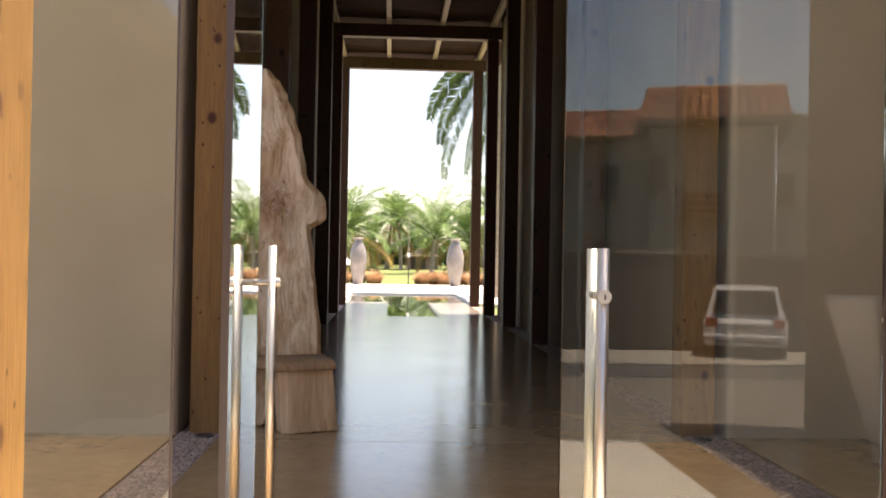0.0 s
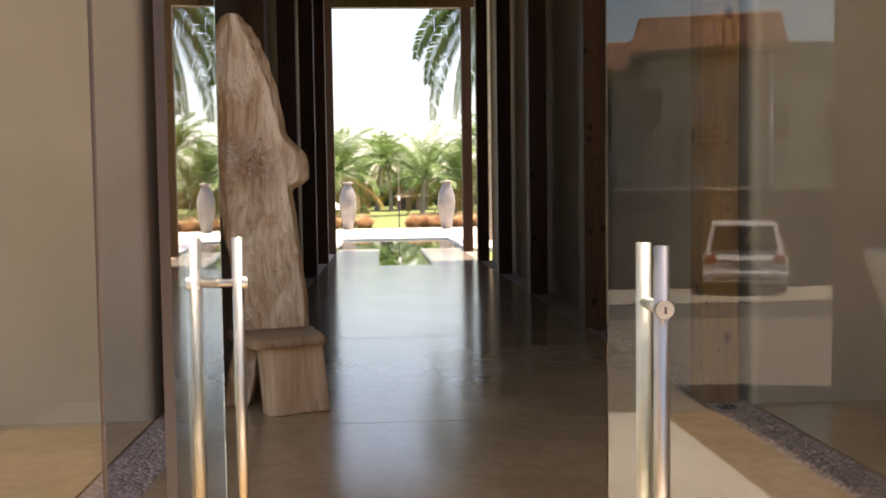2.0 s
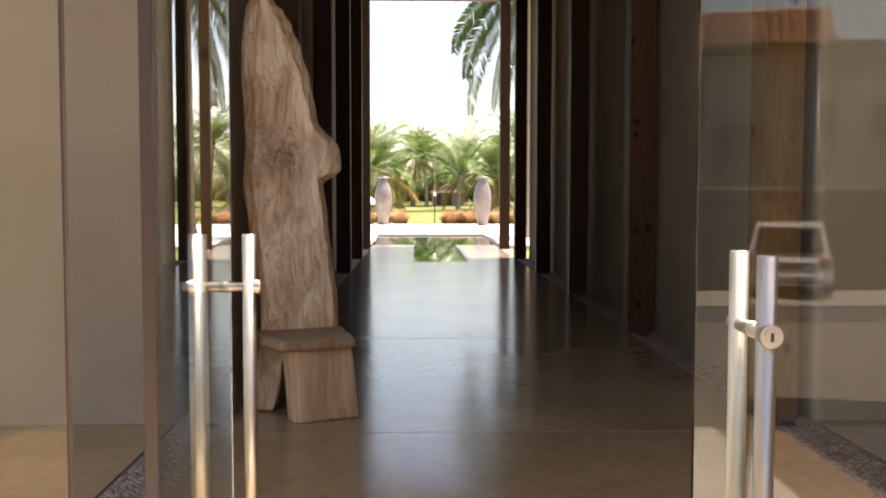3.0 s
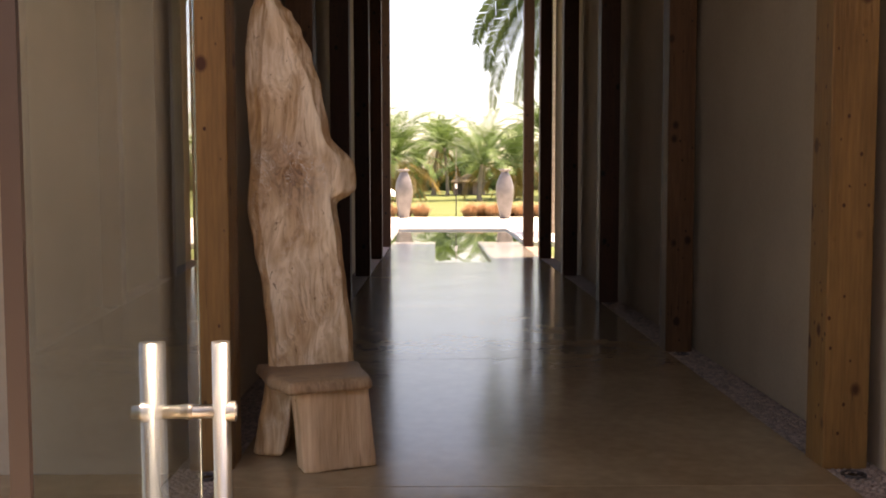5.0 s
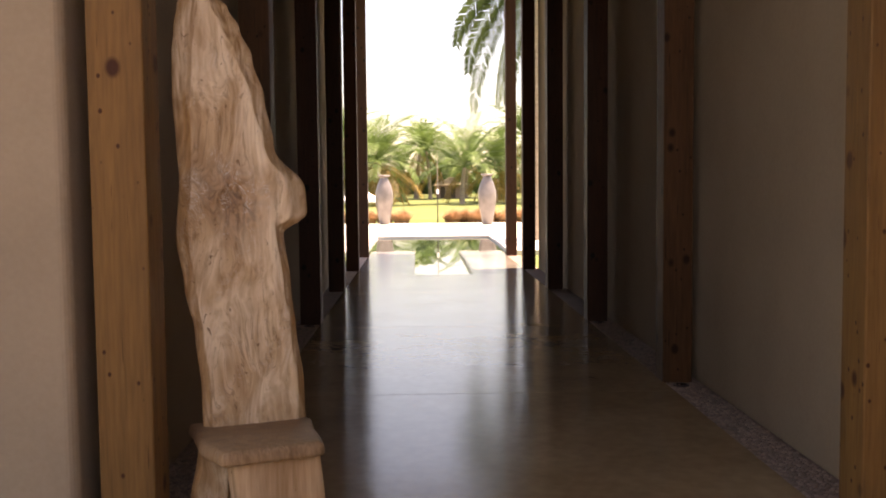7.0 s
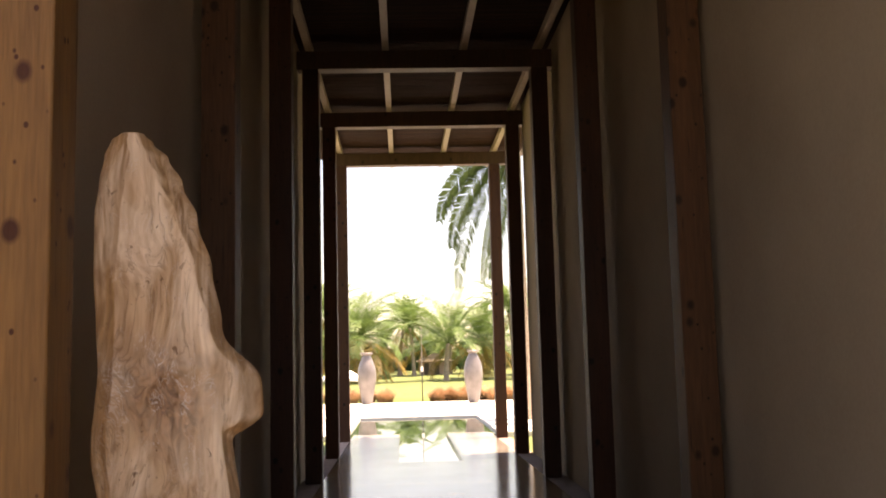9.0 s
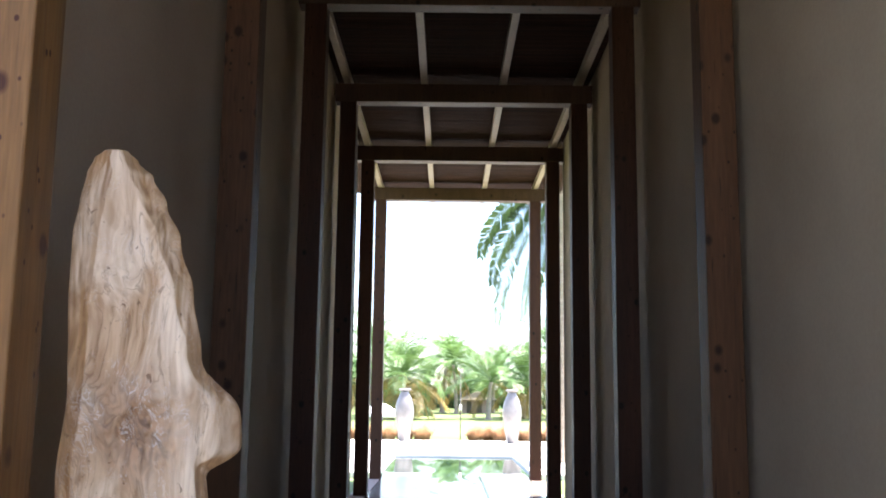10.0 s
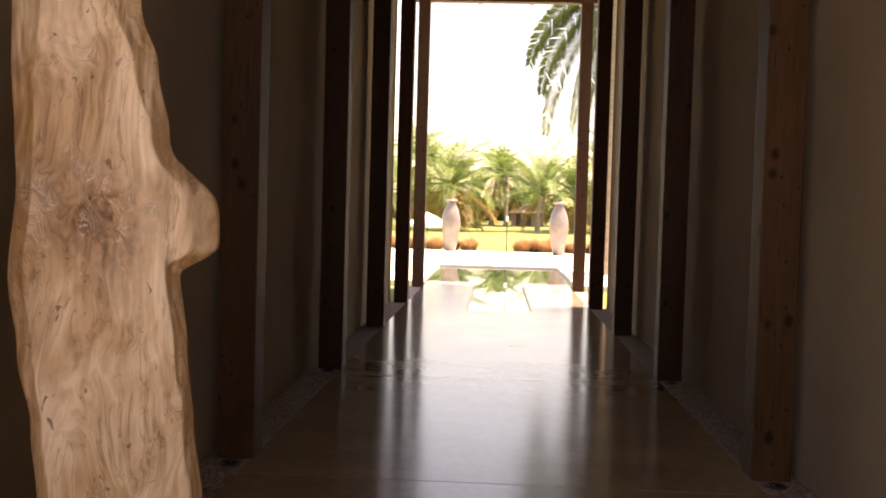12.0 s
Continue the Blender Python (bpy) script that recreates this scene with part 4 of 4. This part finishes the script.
house = thing("house", pose(6.95, -30.3, -1.2, 0, 0, 19) @ pose(-6.95, 30.3, 0), "two-storey grey stucco house with clay tile roofs across the street", "house")
part("wall", boxed(7.3, 10.95, -38, -31, 0, 6.65, 0.02), M_STUCCO, house)
part("wing_wall", boxed(3.0, 7.3, -38, -31.6, 0, 6.3, 0.02), M_STUCCO, house)
v, f = tile_roof(6.95, 11.5, -30.3, 6.55, -34.3, 8.15)
raw("roof", v, f, M_TILE, house, smooth=False)
part("roof_deck", prism(bmesh.new(), [(7.0, -38.3), (7.0, -30.4), (11.45, -30.4), (11.45, -38.3)], 6.42, 6.52), M_DARKWOOD, house)
v, f = tile_roof(2.6, 7.25, -31.0, 6.1, -34.6, 7.5)
raw("wing_roof", v, f, M_TILE, house, smooth=False)
v, f = tile_roof(6.95, 11.5, -38.5, 6.55, -34.5, 8.15)
raw("rear_roof", v, f, M_TILE, house, smooth=False)
part("roof_ridge", tube(bmesh.new(), (6.95, -34.4, 8.15), (11.5, -34.4, 8.15), 0.16, seg=12), M_TILE, house, smooth=True)
for x, y, z in ((7.6, -31, 4.45), (6.02, -31.6, 4.2)):
    window_in(house, x, y, z, 0.55, 1.15)
part("door", boxed(5.6, 6.5, -31.62, -31.55, 0.2, 2.95, 0.01), M_DARKWOOD, house)
part("downpipe", tube(bmesh.new(), (10.99, -30.93, 2.0), (10.99, -30.93, 6.5), 0.05, seg=10), M_WHITE, house, smooth=True)
perg = thing("slatted_balcony", pose(9.2, -30.6, 0), "dark wooden slatted balcony rail on the house front", "balcony")
part("deck", boxed(-0.85, 0.85, -0.5, 0.5, 2.35, 2.48, 0.01), M_KERB, perg)
for z in (2.62, 2.85, 3.08):
    part("rail", boxed(-0.85, 0.85, 0.42, 0.5, z, z + 0.11, 0.008), M_DARKWOOD, perg)
for x in (-0.8, 0.8):
    part("post", boxed(x - 0.05, x + 0.05, 0.4, 0.5, -1.2, 3.2, 0.008), M_DARKWOOD, perg)
far_house = thing("house", pose(20, -40, -1.2), "pale stucco neighbouring house with a flat roof", "house")
part("wall", boxed(-6.5, 8, -6, 0, 0, 8.2, 0.02), M_STUCCO, far_house)
part("parapet", boxed(-6.6, 8.1, -6.1, 0.1, 8.2, 8.45, 0.02), M_KERB, far_house)
for x in (-4.5, -2.0, 1.0, 4.0):
    window_in(far_house, x, 0, 4.6, 1.0, 1.4)
for i in range(7):
    o = bush.copy()
    scene.collection.objects.link(o)
    s = 0.45 + 0.1 * (i % 3)
    o.matrix_basis = pose(3.5 + 1.6 * i, -28.6, 0.2, 0, 0, 50 * i) @ Matrix.Scale(s, 4)
    tagged(o, "green shrub in the front garden across the street", "bush", "shrubs in the front garden", "stuff")


def car():
    """A white estate car seen from its tail: tail towards +y, at the origin on its wheels."""
    root = thing("car", pose(7.85, -23.5, -1.12, 0, 0, 20), "white sport utility car parked at the kerb", "car")
    bm = bmesh.new()
    sect = [(0.0, 0.38, 0.82, 0.90), (-0.12, 0.28, 0.98, 0.95), (-1.2, 0.25, 1.02, 0.96), (-2.6, 0.25, 1.02, 0.96), (-3.3, 0.26, 1.0, 0.95), (-4.3, 0.3, 0.86, 0.90), (-4.65, 0.4, 0.7, 0.78)]
    rings = []
    for y, zb, zt, hw in sect:
        ring = [(-hw * 0.93, zb), (-hw, zb + 0.15), (-hw, zt - 0.12), (-hw * 0.93, zt), (hw * 0.93, zt), (hw, zt - 0.12), (hw, zb + 0.15), (hw * 0.93, zb)]
        rings.append([bm.verts.new((x, y, z)) for x, z in ring])
    for a, b in zip(rings, rings[1:]):
        for i in range(8):
            bm.faces.new((a[i], a[(i + 1) % 8], b[(i + 1) % 8], b[i]))
    bm.faces.new(rings[0])
    bm.faces.new(rings[-1][::-1])
    body = part("body", bm, M_CARPAINT, root, smooth=False)
    bm = bmesh.new()
    rings = []
    for y, z, hw in ((-0.10, 0.97, 0.88), (-0.40, 1.62, 0.72), (-0.7, 1.68, 0.71), (-2.2, 1.68, 0.70), (-2.6, 1.62, 0.69), (-3.35, 0.99, 0.86)):
        rings.append([bm.verts.new((x, y, z)) for x in (-hw, hw)])
    low = [[bm.verts.new((x, y, 0.96)) for x in (-0.9, 0.9)] for y in (-0.10, -0.4, -0.7, -2.2, -2.6, -3.35)]
    for i in range(5):
        bm.faces.new((rings[i][0], rings[i][1], rings[i + 1][1], rings[i + 1][0]))
        bm.faces.new((rings[i][0], rings[i + 1][0], low[i + 1][0], low[i][0]))
        bm.faces.new((rings[i][1], low[i][1], low[i + 1][1], rings[i + 1][1]))
    part("cabin", bm, M_CARPAINT, root)
    bm = bmesh.new()
    q = [(-0.74, -0.115, 1.04), (0.74, -0.115, 1.04), (0.635, -0.36, 1.58), (-0.635, -0.36, 1.58)]
    bm.faces.new([bm.verts.new((x, y + 0.035, z)) for x, y, z in q])
    bmesh.ops.solidify(bm, geom=bm.faces[:], thickness=0.012)
    part("rear_window", bm, M_PANE, root, "dark tinted rear window")
    for s in (-1, 1):
        part("tail_lamp", boxed(s * 0.76 - 0.13, s * 0.76 + 0.13, -0.08, 0.015, 0.72, 0.93, 0.02), M_RED, root, "red tail lamp")
        for y in (-0.85, -3.7):
            wh = part("wheel", tube(bmesh.new(), (s * 0.72, y, 0.35), (s * 0.95, y, 0.35), 0.35, seg=24), M_RUBBER, root, smooth=False)
            part("rim", tube(bmesh.new(), (s * 0.80, y, 0.35), (s * 0.957, y, 0.35), 0.22, seg=20), M_STEEL, wh)
    part("bumper", boxed(-0.93, 0.93, -0.16, 0.08, 0.30, 0.56, 0.05, 3), M_CARPAINT, root)
    part("bumper_trim", boxed(-0.75, 0.75, -0.02, 0.09, 0.36, 0.42, 0.01), M_DARK, root)
    part("number_plate", boxed(-0.26, 0.26, 0.0, 0.012, 0.66, 0.78), M_KERB, root)
    return root


car()

# white tapered planter against the porch wall
pl = thing("planter", pose(2.28, -6.55, 0), "white tapered planter on short legs by the porch wall", "planter")
bm = bmesh.new()
lo = [bm.verts.new(c) for c in ((0.0, -0.18, 0.12), (0.15, -0.18, 0.12), (0.15, 0.18, 0.12), (0.0, 0.18, 0.12))]
hi = [bm.verts.new(c) for c in ((-0.22, -0.28, 0.93), (0.16, -0.28, 0.93), (0.16, 0.28, 0.93), (-0.22, 0.28, 0.93))]
bm.faces.new(lo[::-1])
bm.faces.new(hi)
for i in range(4):
    bm.faces.new((lo[i], lo[(i + 1) % 4], hi[(i + 1) % 4], hi[i]))
bmesh.ops.bevel(bm, geom=bm.edges[:], offset=0.035, segments=4, affect="EDGES", profile=0.5)
part("tub", bm, M_WHITE, pl, smooth=True)
for x in (0.03, 0.12):
    for y in (-0.13, 0.13):
        part("leg", tube(bmesh.new(), (x, y, -0.002), (x, y, 0.14), 0.018, 0.024, 12), M_WHITE, pl)
